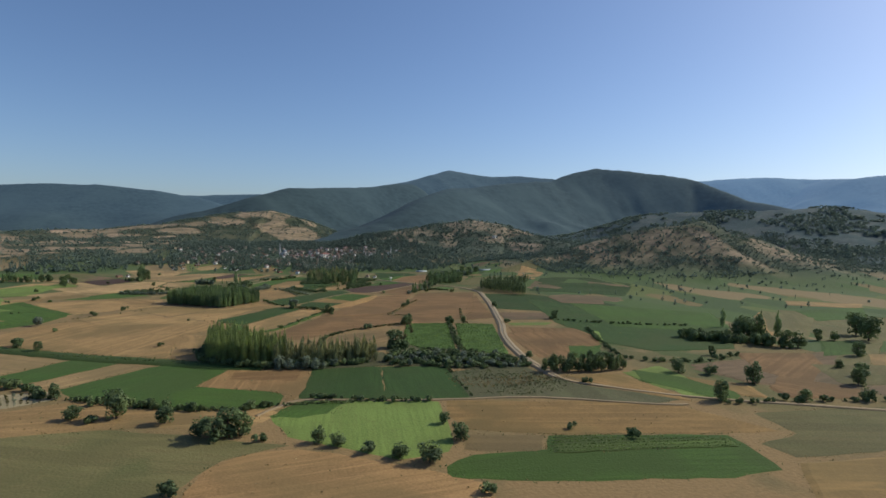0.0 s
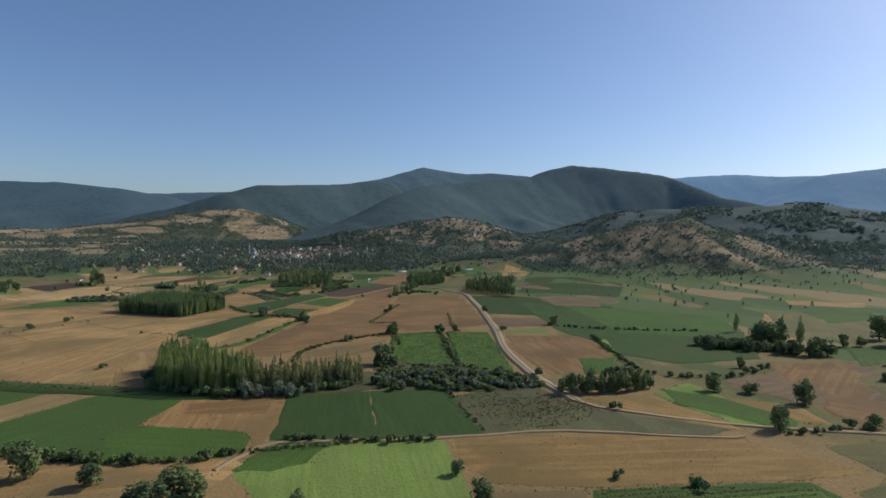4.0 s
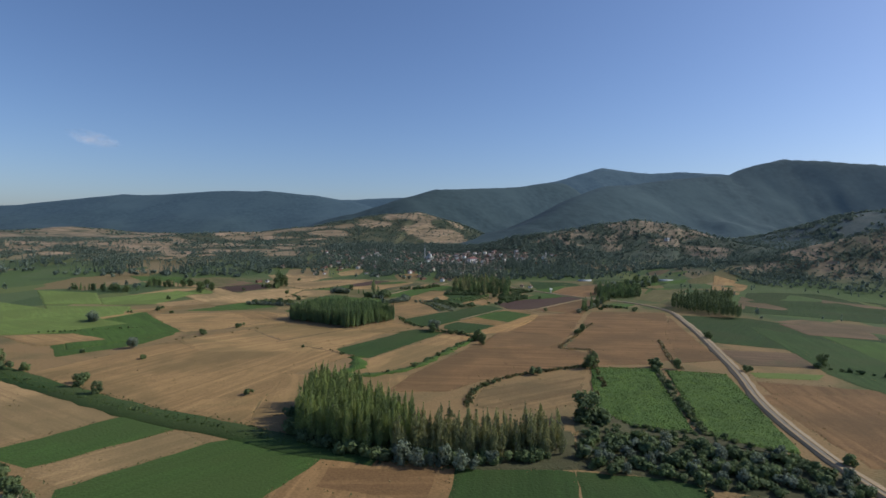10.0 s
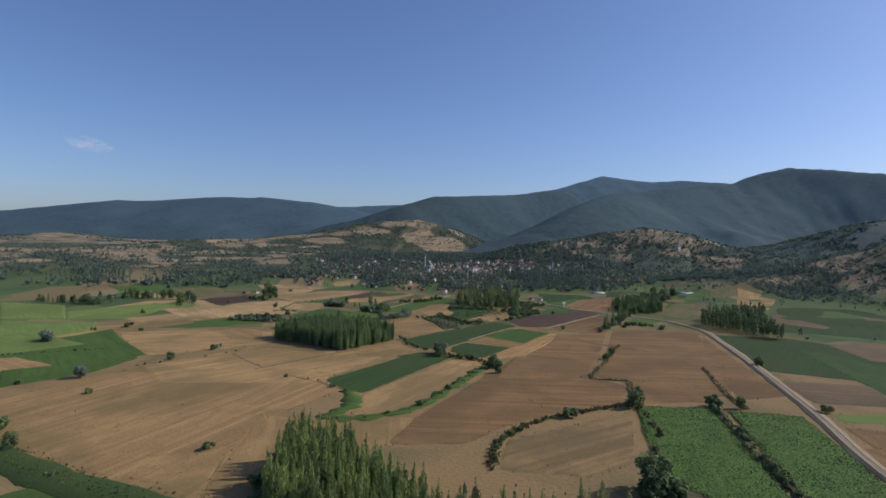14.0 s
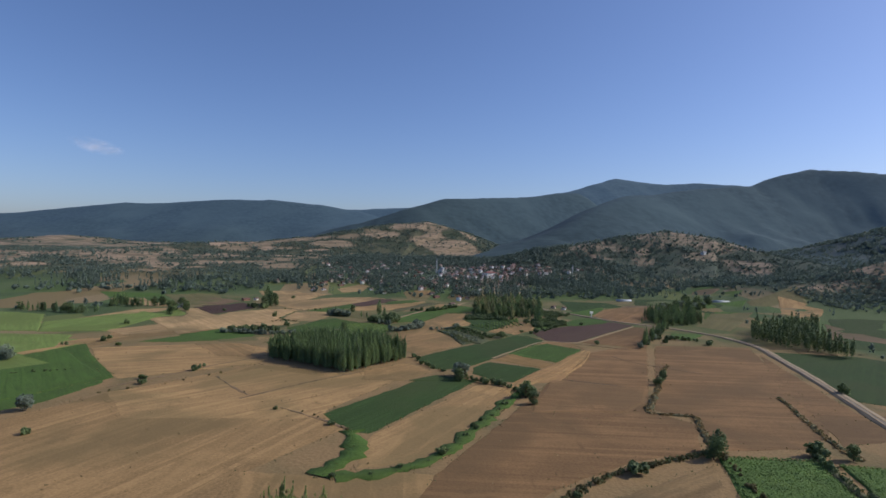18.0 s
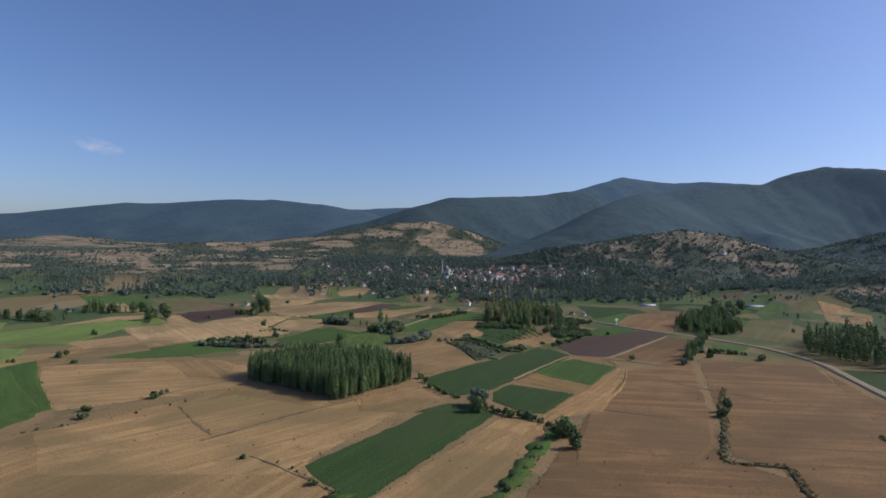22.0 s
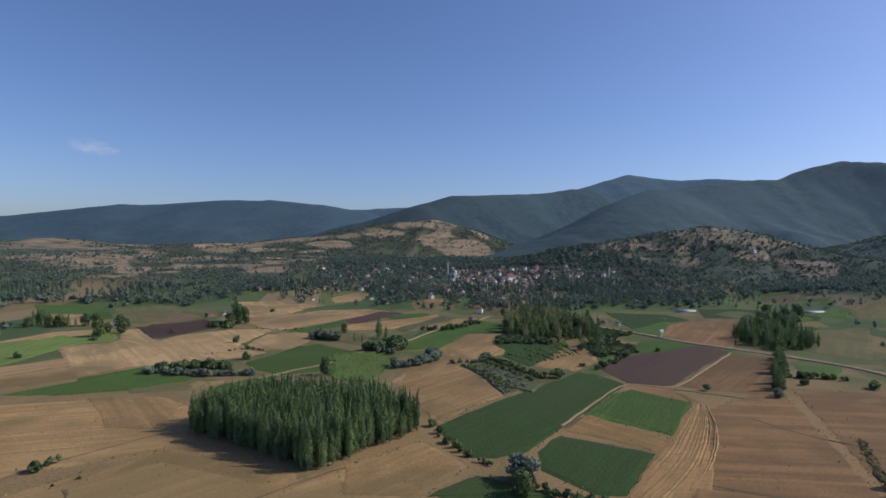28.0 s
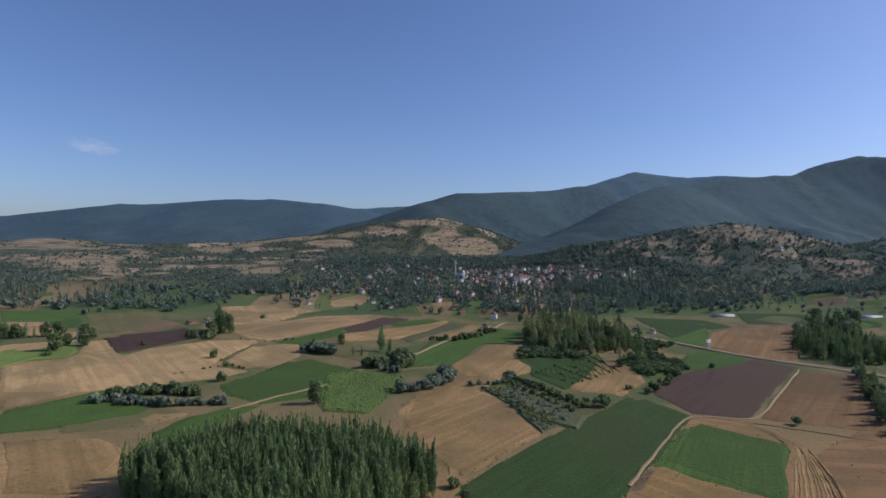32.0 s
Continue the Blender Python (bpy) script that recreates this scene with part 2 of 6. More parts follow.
# ---------------------------------------------------------------- terrain
# Crest lines of the ridges: half-width, forest share, then crest points x, y, height.
RIDGES = [
    (200, 0.08, [(-1000, 1150, 2), (-640, 1230, 21), (-520, 1290, 31), (-455, 1350, 41), (-350, 1415, 49), (-206, 1450, 62), (-130, 1480, 76), (-40, 1530, 97), (40, 1540, 103), (105, 1490, 86), (160, 1420, 50), (205, 1330, 14)]),
    (130, 0.3, [(212, 1130, 44), (283, 1150, 55), (380, 1190, 70), (450, 1200, 80), (540, 1180, 70), (620, 1100, 40)]),
    (120, 0.12, [(440, 800, 27), (504, 782, 49), (593, 750, 74), (661, 724, 87), (745, 694, 59), (800, 675, 36)]),
    (330, 0.9, [(1100, 1330, 120), (1293, 1115, 134), (1413, 1082, 139), (1530, 1025, 129), (1626, 988, 104), (1900, 900, 60)]),
    (250, 1.0, [(296, 1450, 84), (396, 1550, 133), (481, 1650, 173), (589, 1750, 205), (706, 1850, 224), (898, 1950, 256), (1126, 2050, 278), (1240, 2090, 315), (1390, 2120, 355), (1599, 2035, 334), (1761, 1973, 312), (1812, 1880, 272), (1854, 1757, 217), (1850, 1560, 177)]),
    (260, 1.0, [(-160, 1930, 117), (-3, 2000, 175), (112, 2100, 212), (268, 2200, 227), (420, 2300, 245), (566, 2400, 271), (654, 2450, 276)]),
    (480, 1.0, [(600, 3150, 300), (891, 3220, 366), (995, 3271, 400), (1160, 3400, 450), (1306, 3416, 440), (1460, 3416, 432), (1615, 3416, 445), (2000, 3300, 420)]),
    (520, 1.0, [(-3600, 3200, 120), (-2800, 3350, 150), (-2277, 3421, 168), (-1968, 3421, 200), (-1582, 3421, 246), (-1381, 3421, 242), (-1103, 3421, 272), (-794, 3421, 280), (-516, 3421, 258), (-361, 3421, 237)]),
    (420, 1.0, [(-600, 3950, 250), (-348, 3921, 262), (-132, 3921, 280), (200, 3921, 300)]),
    (260, 0.15, [(-1700, 2250, 30), (-1455, 2300, 34), (-1219, 2300, 56), (-1020, 2300, 36), (-700, 2250, 30)]),
    (600, 1.0, [(2800, 3200, 430), (3020, 3130, 460), (3336, 3016, 485), (3632, 2900, 475), (3409, 2450, 430), (3794, 2306, 485)]),
]
FAR_RANGES = (4, 5, 6, 7, 8, 10)
ALL_ROWS = [(w, f, np.array(p, float)) for w, f, p in RIDGES]
RIDGE_ROWS = [r for i, r in enumerate(ALL_ROWS) if i not in FAR_RANGES]
FAR_ROWS = [r for i, r in enumerate(ALL_ROWS) if i in FAR_RANGES]


def rough_noise(x, y, scale, seed, octaves=4):
    """Smooth value noise over arrays, -1 to 1."""
    out = np.zeros_like(x)
    amp, tot = 1.0, 0.0
    for o in range(octaves):
        u, v = x * scale * 2 ** o + seed * 17.3, y * scale * 2 ** o + seed * 9.1
        iu, iv = np.floor(u), np.floor(v)
        fu, fv = u - iu, v - iv
        fu, fv = fu * fu * (3 - 2 * fu), fv * fv * (3 - 2 * fv)

        def lattice(a, b):
            s = np.sin(a * 127.1 + b * 311.7 + seed * 74.7 + o * 13.7) * 43758.5453
            return 2 * (s - np.floor(s)) - 1
        top = lattice(iu, iv) * (1 - fu) + lattice(iu + 1, iv) * fu
        low = lattice(iu, iv + 1) * (1 - fu) + lattice(iu + 1, iv + 1) * fu
        out += amp * (top * (1 - fv) + low * fv)
        tot += amp
        amp *= 0.5
    return out / tot


def valley_floor(y):
    return np.maximum(0, y - 790) * 0.036 + np.maximum(0, y - 960) * 0.05 - np.maximum(0, y - 1250) * 0.08


def terrain(x, y, ranges=RIDGE_ROWS):
    """Height and forest share of the ground."""
    x, y = np.atleast_1d(np.asarray(x, float)), np.atleast_1d(np.asarray(y, float))
    base = np.clip(valley_floor(y), 0, 26)
    total = base ** 6
    woods = np.zeros_like(x)
    weight = np.full_like(x, 1e-6) + np.exp(base / 14) * 0.02
    for w, f, p in ranges:
        best, crest = np.full_like(x, 1e9), np.zeros_like(x)
        for a, b in zip(p[:-1], p[1:]):
            d = b - a
            s = np.clip(((x - a[0]) * d[0] + (y - a[1]) * d[1]) / (d[0] ** 2 + d[1] ** 2), 0, 1)
            r = np.hypot(x - a[0] - s * d[0], y - a[1] - s * d[1])
            near = r < best
            best = np.where(near, r, best)
            crest = np.where(near, a[2] + s * d[2], crest)
        gully = 1 + 0.17 * rough_noise(x, y, 2.2 / w, 3 + w * 0.01, 3) * np.clip(best / w, 0, 1)
        gully = gully + 0.16 * rough_noise(x, y, 0.75 / w, 6 + w * 0.01, 2) * np.clip(best / w, 0, 1)
        h = crest * np.exp(-(best * gully / w) ** 1.5)
        total += h ** 6
        k = np.exp(np.minimum(h, 300) / 14) - 1
        woods += f * k
        weight += k
    h = total ** (1 / 6)
    lift = np.clip((h - 6) / 40, 0, 1)
    h = h + lift * (rough_noise(x, y, 1 / 90, 5, 4) * 5 + rough_noise(x, y, 1 / 320, 7, 2) * 7)
    return h, np.clip(woods / weight, 0, 1) * np.clip((h - 5) / 14, 0, 1)


# Clearings on the hills: x, y, half-width, half-depth.
CLEARINGS = [(45, 1410, 45, 45), (95, 1370, 45, 60), (140, 1300, 35, 50), (-6, 1493, 50, 25), (40, 1530, 45, 18), (455, 1150, 38, 22), (500, 1130, 32, 18), (410, 1173, 40, 12), (317, 1133, 30, 12), (510, 1025, 18, 28), (-350, 1215, 45, 30), (-460, 1150, 50, 40), (-345, 1412, 60, 16), (-50, 1440, 30, 20), (-160, 1360, 45, 25), (524, 774, 30, 14), (570, 725, 40, 12)]


def parcels(x, y, wide=50.0, deep=38.0):
    """Hill plots: a number from 0 to 1 for each point's plot, a second one, and the metres to the plot's edge."""
    u = x + rough_noise(x, y, 1 / 70, 21, 2) * 22
    v = y + rough_noise(x, y, 1 / 70, 22, 2) * 22
    cu, cv = np.floor(u / wide), np.floor(v / deep)
    best, second = np.full_like(x, 1e9), np.full_like(x, 1e9)
    tag, tone = np.zeros_like(x), np.zeros_like(x)
    for du in (-1, 0, 1):
        for dv in (-1, 0, 1):
            a, b = cu + du, cv + dv
            h = [np.mod(np.abs(np.sin(a * p + b * q + 0.7) * 43758.5453), 1.0) for p, q in ((127.1, 311.7), (269.5, 183.3), (419.2, 371.9), (77.7, 231.1))]
            d = np.hypot((u - (a + 0.1 + 0.8 * h[0]) * wide) / wide, (v - (b + 0.1 + 0.8 * h[1]) * deep) / deep)
            near = d < best
            second = np.where(near, best, np.minimum(second, d))
            tag, tone = np.where(near, h[2], tag), np.where(near, h[3], tone)
            best = np.minimum(best, d)
    return tag, tone, (second - best) * deep * 0.5


def step_up(v, lo, hi):
    return np.clip((v - lo) / (hi - lo), 0, 1)


def hill_cover(x, y, h):
    """Share of bare plots, then for each point: bare 0 to 1, tone of the plot, metres to its edge."""
    west = 0.08 + 0.56 * step_up(h, 9, 17) - 0.32 * step_up(x, -330, -200) * step_up(-h, -44, -30) - 0.1 * step_up(x, -230, -110)
    middle = 0.06 + 0.34 * step_up(h, 48, 62)
    knoll = 0.13 + 0.36 * step_up(h, 36, 54)
    spur = 0.22 + 0.36 * step_up(h, 20, 40)
    share = np.where(x < -110, west, np.where(x < 225, middle, np.where((x > 370) & (y < 960), spur, knoll)))
    share = np.where((x < -700) & (y > 1700), 0.84, share)
    tag, tone, edge = parcels(x, y)
    bare = (tag < share) * 1.0
    for cx, cy, rx, ry in CLEARINGS:
        r = np.hypot((x - cx) / rx, (y - cy) / ry) + 0.25 * rough_noise(x, y, 1 / 30, 31, 2)
        bare = np.where(r < 1, 1.0, bare)
        edge = np.where(r < 1, np.minimum(rx, ry) * (1 - r), edge)
        tone = np.where(r < 1, 0.55, tone)
    return bare, tone, edge


def ground_z(x, y):
    return float(terrain(x, y)[0][0])



# ---------------------------------------------------------------- helpers for parts
def mesh_of(name, verts, faces, mat=None, smooth=False):
    me = bpy.data.meshes.new(name)
    me.from_pydata([tuple(v) for v in verts], [], [tuple(f) for f in faces])
    if smooth:
        me.polygons.foreach_set("use_smooth", [True] * len(me.polygons))
    if mat:
        me.materials.append(mat)
    me.update()
    return me


def part(name, me, parent, label="", at=None):
    ob = new(name, me)
    ob.parent = parent
    if at is not None:
        ob.matrix_basis = at
    return tagged(ob, label)


def empty(name, at, label, category, group=""):
    ob = new(name)
    ob.empty_display_size = 0.5
    ob.matrix_basis = at
    return tagged(ob, label, category, group)


# ---------------------------------------------------------------- ground
def ground_material():
    m, n, l, b = material("valley_ground", 1.0)
    geo = n.new("ShaderNodeNewGeometry").outputs["Position"]
    woods = n.new("ShaderNodeAttribute")
    woods.attribute_name = "woods"
    slope = n.new("ShaderNodeAttribute")
    slope.attribute_name = "hill"
    # farmed patchwork of the valley
    warp = n.new("ShaderNodeMapping")
    warp.inputs["Rotation"].default_value = (0, 0, 0.5)
    warp.inputs["Scale"].default_value = (1.0, 0.42, 0.0)
    l.new(geo, warp.inputs[0])
    cell = n.new("ShaderNodeTexVoronoi")
    cell.distance = "MANHATTAN"
    cell.inputs["Scale"].default_value = 0.021
    l.new(warp.outputs[0], cell.inputs["Vector"])
    pick = n.new("ShaderNodeValToRGB")
    pick.color_ramp.interpolation = "CONSTANT"
    stops = [(0.0, (0.09, 0.13, 0.042)), (0.2, (0.26, 0.19, 0.095)), (0.33, (0.1, 0.132, 0.05)), (0.55, (0.075, 0.108, 0.04)), (0.74, (0.135, 0.155, 0.05)), (0.88, (0.21, 0.155, 0.068))]
    for i, (pos, col) in enumerate(stops):
        e = pick.color_ramp.elements[i] if i < 2 else pick.color_ramp.elements.new(pos)
        e.position, e.color = pos, (*col, 1)
    sep = n.new("ShaderNodeSeparateColor")
    l.new(cell.outputs["Color"], sep.inputs[0])
    l.new(sep.outputs[0], pick.inputs[0])
    rough = mixer(n, l, ramp(n, l, noise_tex(n, l, geo, 0.03, 6, dist=0.8), 0.47, 0.68), (0.29, 0.187, 0.084), (0.185, 0.142, 0.064))
    meadow = n.new("ShaderNodeAttribute")
    meadow.attribute_name = "meadow"
    grass = mixer(n, l, ramp(n, l, noise_tex(n, l, geo, 0.022, 6, dist=0.9), 0.44, 0.62), (0.1, 0.118, 0.042), (0.235, 0.17, 0.08))
    rough = mixer(n, l, meadow.outputs["Fac"], rough, grass)
    sx = n.new("ShaderNodeAttribute")
    sx.attribute_name = "farmed"
    valley = mixer(n, l, sx.outputs["Fac"], rough, pick.outputs[0])
    # dry hill slopes: pale harvested plots between scrub and terraces
    bare, tone = n.new("ShaderNodeAttribute"), n.new("ShaderNodeAttribute")
    bare.attribute_name, tone.attribute_name = "bare", "tone"
    plot = mixer(n, l, tone.outputs["Fac"], (0.26, 0.195, 0.115), (0.47, 0.33, 0.21))
    streak = noise_tex(n, l, geo, 0.06, 5, stretch=(0.35, 1.6, 3.0), dist=1.2)
    plot = mixer(n, l, ramp(n, l, streak, 0.46, 0.64), plot, (0.2, 0.155, 0.09))
    brush = mixer(n, l, ramp(n, l, noise_tex(n, l, geo, 0.035, 6, dist=1.2), 0.4, 0.66), (0.052, 0.066, 0.035), (0.115, 0.108, 0.06))
    soil = mixer(n, l, bare.outputs["Fac"], brush, plot)
    c = mixer(n, l, slope.outputs["Fac"], valley, soil)
    # closed forest on the mountains, its colour blued to imitate haze
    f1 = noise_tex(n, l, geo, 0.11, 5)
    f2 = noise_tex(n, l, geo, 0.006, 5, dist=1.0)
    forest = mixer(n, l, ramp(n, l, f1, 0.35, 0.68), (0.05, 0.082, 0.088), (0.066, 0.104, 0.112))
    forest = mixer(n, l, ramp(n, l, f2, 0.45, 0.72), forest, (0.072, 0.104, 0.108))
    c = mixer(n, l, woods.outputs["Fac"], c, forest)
    fine = noise_tex(n, l, geo, 0.9, 4)
    c = mixer(n, l, 0.55, c, mixer(n, l, ramp(n, l, fine, 0.3, 0.7), (0.62, 0.62, 0.62), (1.0, 1.0, 1.0)), "MULTIPLY")
    l.new(c, b.inputs["Base Color"])
    crown = n.new("ShaderNodeMath")
    crown.operation = "MULTIPLY"
    l.new(f1, crown.inputs[0])
    l.new(woods.outputs["Fac"], crown.inputs[1])
    add = n.new("ShaderNodeMath")
    add.operation = "MULTIPLY_ADD"
    l.new(crown.outputs[0], add.inputs[0])
    add.inputs[1].default_value = 1.3
    fb = n.new("ShaderNodeMath")
    fb.operation = "MULTIPLY"
    l.new(fine, fb.inputs[0])
    fb.inputs[1].default_value = 0.3
    l.new(fb.outputs[0], add.inputs[2])
    bump(n, l, b, add.outputs[0], 0.9, 1.0)
    return m


def spaced(lo, hi, mid, fine, growth):
    """Coordinates that are dense near mid and widen outwards."""
    up, s = [mid], fine
    while up[-1] < hi:
        up.append(up[-1] + s)
        s *= growth
    down, s = [mid], fine
    while down[-1] > lo:
        down.append(down[-1] - s)
        s *= growth
    return np.array(down[:0:-1] + up)


gx = np.concatenate([spaced(-4300, -760, -760, 9, 1.03), np.arange(-755, 960, 5.5), spaced(960, 4600, 960, 9, 1.03)])
gy = np.concatenate([np.arange(-400, 780, 40.0), np.arange(780, 1580, 5.5), np.arange(1580, 2600, 14.0), np.arange(2600, 4500, 28.0)])
GX, GY = np.meshgrid(gx, gy)
GZ, GW = terrain(GX.ravel(), GY.ravel())
nx, ny = len(gx), len(gy)
ground_verts = np.column_stack([GX.ravel(), GY.ravel(), GZ])
idx = np.arange(nx * ny).reshape(ny, nx)
ground_faces = np.column_stack([idx[:-1, :-1].ravel(), idx[:-1, 1:].ravel(), idx[1:, 1:].ravel(), idx[1:, :-1].ravel()])
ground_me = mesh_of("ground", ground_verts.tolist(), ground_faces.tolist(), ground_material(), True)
near_home = np.clip(1 - np.maximum(np.abs(GX.ravel() - 20) - 215, 0) / 40, 0, 1) * np.clip(1 - np.maximum(GY.ravel() - 770, 0) / 40, 0, 1)
hill_bare, hill_tone, hill_edge = hill_cover(GX.ravel(), GY.ravel(), GZ)
hill_bare = hill_bare * np.clip(hill_edge / 3.0, 0.25, 1)
meadow = np.clip(np.clip((GY.ravel() - 525) / 40, 0, 1) + np.clip((GX.ravel() - 150) / 20, 0, 1) * np.clip((350 - GY.ravel()) / 30, 0, 1) * np.clip((GY.ravel() - 150) / 20, 0, 1), 0, 1)
rising = np.clip((GZ - np.where(GX.ravel() < -150, 2.5, 9)) / 12, 0, 1)
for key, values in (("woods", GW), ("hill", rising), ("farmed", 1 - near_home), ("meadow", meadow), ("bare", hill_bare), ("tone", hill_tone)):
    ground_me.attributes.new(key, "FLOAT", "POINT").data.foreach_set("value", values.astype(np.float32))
ground = tagged(new("ground", ground_me), "dry valley floor rising to scrubby hills and wooded mountains", "ground", "", "structure")


def range_material():
    """Distant forest: thin blue haze added as emission over dark woods."""
    m, n, l, b = material("hazed_range", 1.0)
    geo = n.new("ShaderNodeNewGeometry").outputs["Position"]
    f = noise_tex(n, l, geo, 0.05, 5)
    g = noise_tex(n, l, geo, 0.004, 5, dist=1.0)
    # forest greens shifted to blue, haze mixed into the base colour
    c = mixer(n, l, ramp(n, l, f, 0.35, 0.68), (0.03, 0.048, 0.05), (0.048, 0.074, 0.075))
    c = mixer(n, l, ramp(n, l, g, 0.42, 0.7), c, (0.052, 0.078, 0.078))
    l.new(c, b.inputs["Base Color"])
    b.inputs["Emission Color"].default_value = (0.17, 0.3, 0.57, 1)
    haze_emission = n.new("ShaderNodeAttribute")
    haze_emission.attribute_name = "haze_emission"
    l.new(haze_emission.outputs["Fac"], b.inputs["Emission Strength"])
    bump(n, l, b, f, 0.25, 3.0)
    return m


bx = np.concatenate([np.arange(-4400, -400, 34.0), np.arange(-400, 2200, 17.0), np.arange(2200, 4400, 34.0)])
by = np.concatenate([np.arange(1300, 2500, 17.0), np.arange(2500, 4560, 30.0)])
BX, BY = np.meshgrid(bx, by)
BZ = terrain(BX.ravel(), BY.ravel(), FAR_ROWS)[0] - 12
bi = np.arange(BX.size).reshape(BX.shape)
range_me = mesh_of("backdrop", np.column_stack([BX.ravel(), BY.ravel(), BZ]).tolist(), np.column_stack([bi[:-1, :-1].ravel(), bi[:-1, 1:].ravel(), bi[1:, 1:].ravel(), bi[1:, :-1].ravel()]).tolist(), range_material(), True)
# strength of the emission that imitates haze, rising with distance
haze_strength = 0.016 + 0.028 * step_up(BX.ravel() + BY.ravel() * 0.5, 1000, 1500) + 0.06 * step_up(BY.ravel(), 2450, 3100) + 0.32 * step_up(BX.ravel(), 2100, 3000)
range_me.attributes.new("haze_emission", "FLOAT", "POINT").data.foreach_set("value", haze_strength.astype(np.float32))
tagged(new("backdrop", range_me), "wooded mountain ranges on the horizon with blue haze added as glow", "mountains", "", "structure")


# ---------------------------------------------------------------- fields
CROP_TAG = {
    "stubble": ("harvested pale gold stubble field beside dry hedgerows", 0.06),
    "orange": ("dry straw-coloured harvested field on the valley floor", 0.06),
    "pale": ("pale stubble field with visible drill rows", 0.06),
    "russet": ("russet-brown harvested field with straw swaths", 0.06),
    "gold": ("pale golden harvested field on the valley floor", 0.06),
    "amber": ("amber-coloured harvested field with straw rows", 0.06),
    "brown": ("brown weathered stubble plot between green crops", 0.06),
    "plough": ("freshly ploughed dark brown soil field", 0.06),
    "green": ("mid-green crop field on the valley floor", 0.06),
    "dkgreen": ("dark green leafy crop field in rows", 0.06),
    "deep": ("deep green dense leafy crop field beside the ditch", 0.06),
    "clover": ("lush mid-green clover field beside the ditch", 0.06),
    "chalk": ("pale dry soil plot planted with vines", 0.06),
    "bright": ("bright fresh green young crop field", 0.06),
    "maize": ("mid-green maize field with fine crop rows", 0.5),
    "sun": ("yellow-green sunflower field beyond the poplar copse", 0.4),
    "olive": ("fallow olive-brown grass field with weeds", 0.06),
    "scrub": ("rough dark pasture with tussocks and low scrub", 0.06),
    "reed": ("pale green reed bed along a ditch", 0.4),
    "vine": ("green field planted in rows of low vines", 0.06),
    "orch": ("grassy orchard ground with rows of small trees", 0.06),
}
field_count = 0
FIELD_AREAS = []


def field(kind, corners, turn=None):
    """A crop lying on the ground as a low slab with uneven borders; its rows run along the longest side."""
    global field_count
    label, height = CROP_TAG[kind]
    rng = random.Random(field_count * 7 + 1)
    height += 0.0016 * field_count
    field_count += 1
    pts = [Vector(c) for c in corners]
    FIELD_AREAS.append(((min(p.x for p in pts), max(p.x for p in pts), min(p.y for p in pts), max(p.y for p in pts)), [tuple(p) for p in pts], kind))
    cx, cy = sum(p.x for p in pts) / len(pts), sum(p.y for p in pts) / len(pts)
    long_a, long_b = max(zip(pts, pts[1:] + pts[:1]), key=lambda e: (e[1] - e[0]).length)
    ang = math.atan2(long_b.y - long_a.y, long_b.x - long_a.x) if turn is None else turn
    ring = []
    for a, b in zip(pts, pts[1:] + pts[:1]):
        steps = max(2, int((b - a).length / 4.5))
        side = Vector((-(b - a).y, (b - a).x)).normalized()
        for i in range(steps):
            p = a.lerp(b, (i + (0.12 if i == 0 else 0)) / steps) + side * rng.uniform(-0.5, 0.5)
            ring.append(p)
    rot = Matrix.Rotation(-ang, 2)
    local = [rot @ (p - Vector((cx, cy))) for p in ring]
    zs = terrain([p.x for p in ring], [p.y for p in ring])[0]
    n = len(ring)
    centre = sum((p for p in local), Vector((0, 0))) / n
    inset = [p + (centre - p).normalized() * 2.0 for p in local]
    verts = [(p.x, p.y, z - 0.02) for p, z in zip(local, zs)] + [(p.x, p.y, z + height) for p, z in zip(inset, zs)]
    faces = [(i, (i + 1) % n, n + (i + 1) % n, n + i) for i in range(n)] + [tuple(range(n, 2 * n))]
    bm = bmesh.new()
    bv = [bm.verts.new(v) for v in verts]
    for f in faces:
        bm.faces.new([bv[i] for i in f])
    bmesh.ops.triangulate(bm, faces=[f for f in bm.faces if len(f.verts) > 4])
    bmesh.ops.recalc_face_normals(bm, faces=bm.faces)
    me = bpy.data.meshes.new("field")
    bm.to_mesh(me)
    bm.free()
    me.materials.append(CROPS[kind])
    ob = new("field", me)
    ob.matrix_basis = pose(cx, cy, 0, 0, 0, math.degrees(ang))
    return tagged(ob, label, "field", "fields of the valley", "structure")


field("olive", [(-130, 216), (-77, 206), (-53, 200), (-29, 189), (-8, 177), (6, 170), (-12, 164), (-20, 151), (-36, 135), (-80, 130), (-140, 160)])
field("orange", [(-24, 132), (-18, 157), (-12, 164), (-3, 168), (7, 167), (20, 159), (31, 150), (41, 141), (50, 133), (47, 112), (0, 108)])
field("stubble", [(-73, 228), (-28, 210), (0, 204), (5, 200), (-8, 185), (-37, 196), (-64, 199)])
field("bright", [(0, 194), (11, 212), (30, 209), (59, 199), (53, 164), (48, 153), (33, 151), (26, 157), (5, 176)])
field("green", [(-2, 196), (11, 212), (30, 209), (20, 194), (9, 191)])
field("amber", [(61, 199), (116, 184), (142, 172), (156, 140), (136, 143), (80, 158), (59, 168), (56, 183)])
field("green", [(42, 144), (52, 150), (74, 147), (80, 158), (136, 143), (135, 135), (130, 117), (113, 117), (69, 127), (50, 134), (41, 137)])
field("pale", [(56, 165), (80, 158), (73, 145), (51, 153)])
field("olive", [(161, 158), (218, 150), (262, 128), (240, 96), (171, 119), (140, 122), (138, 134), (157, 137)])
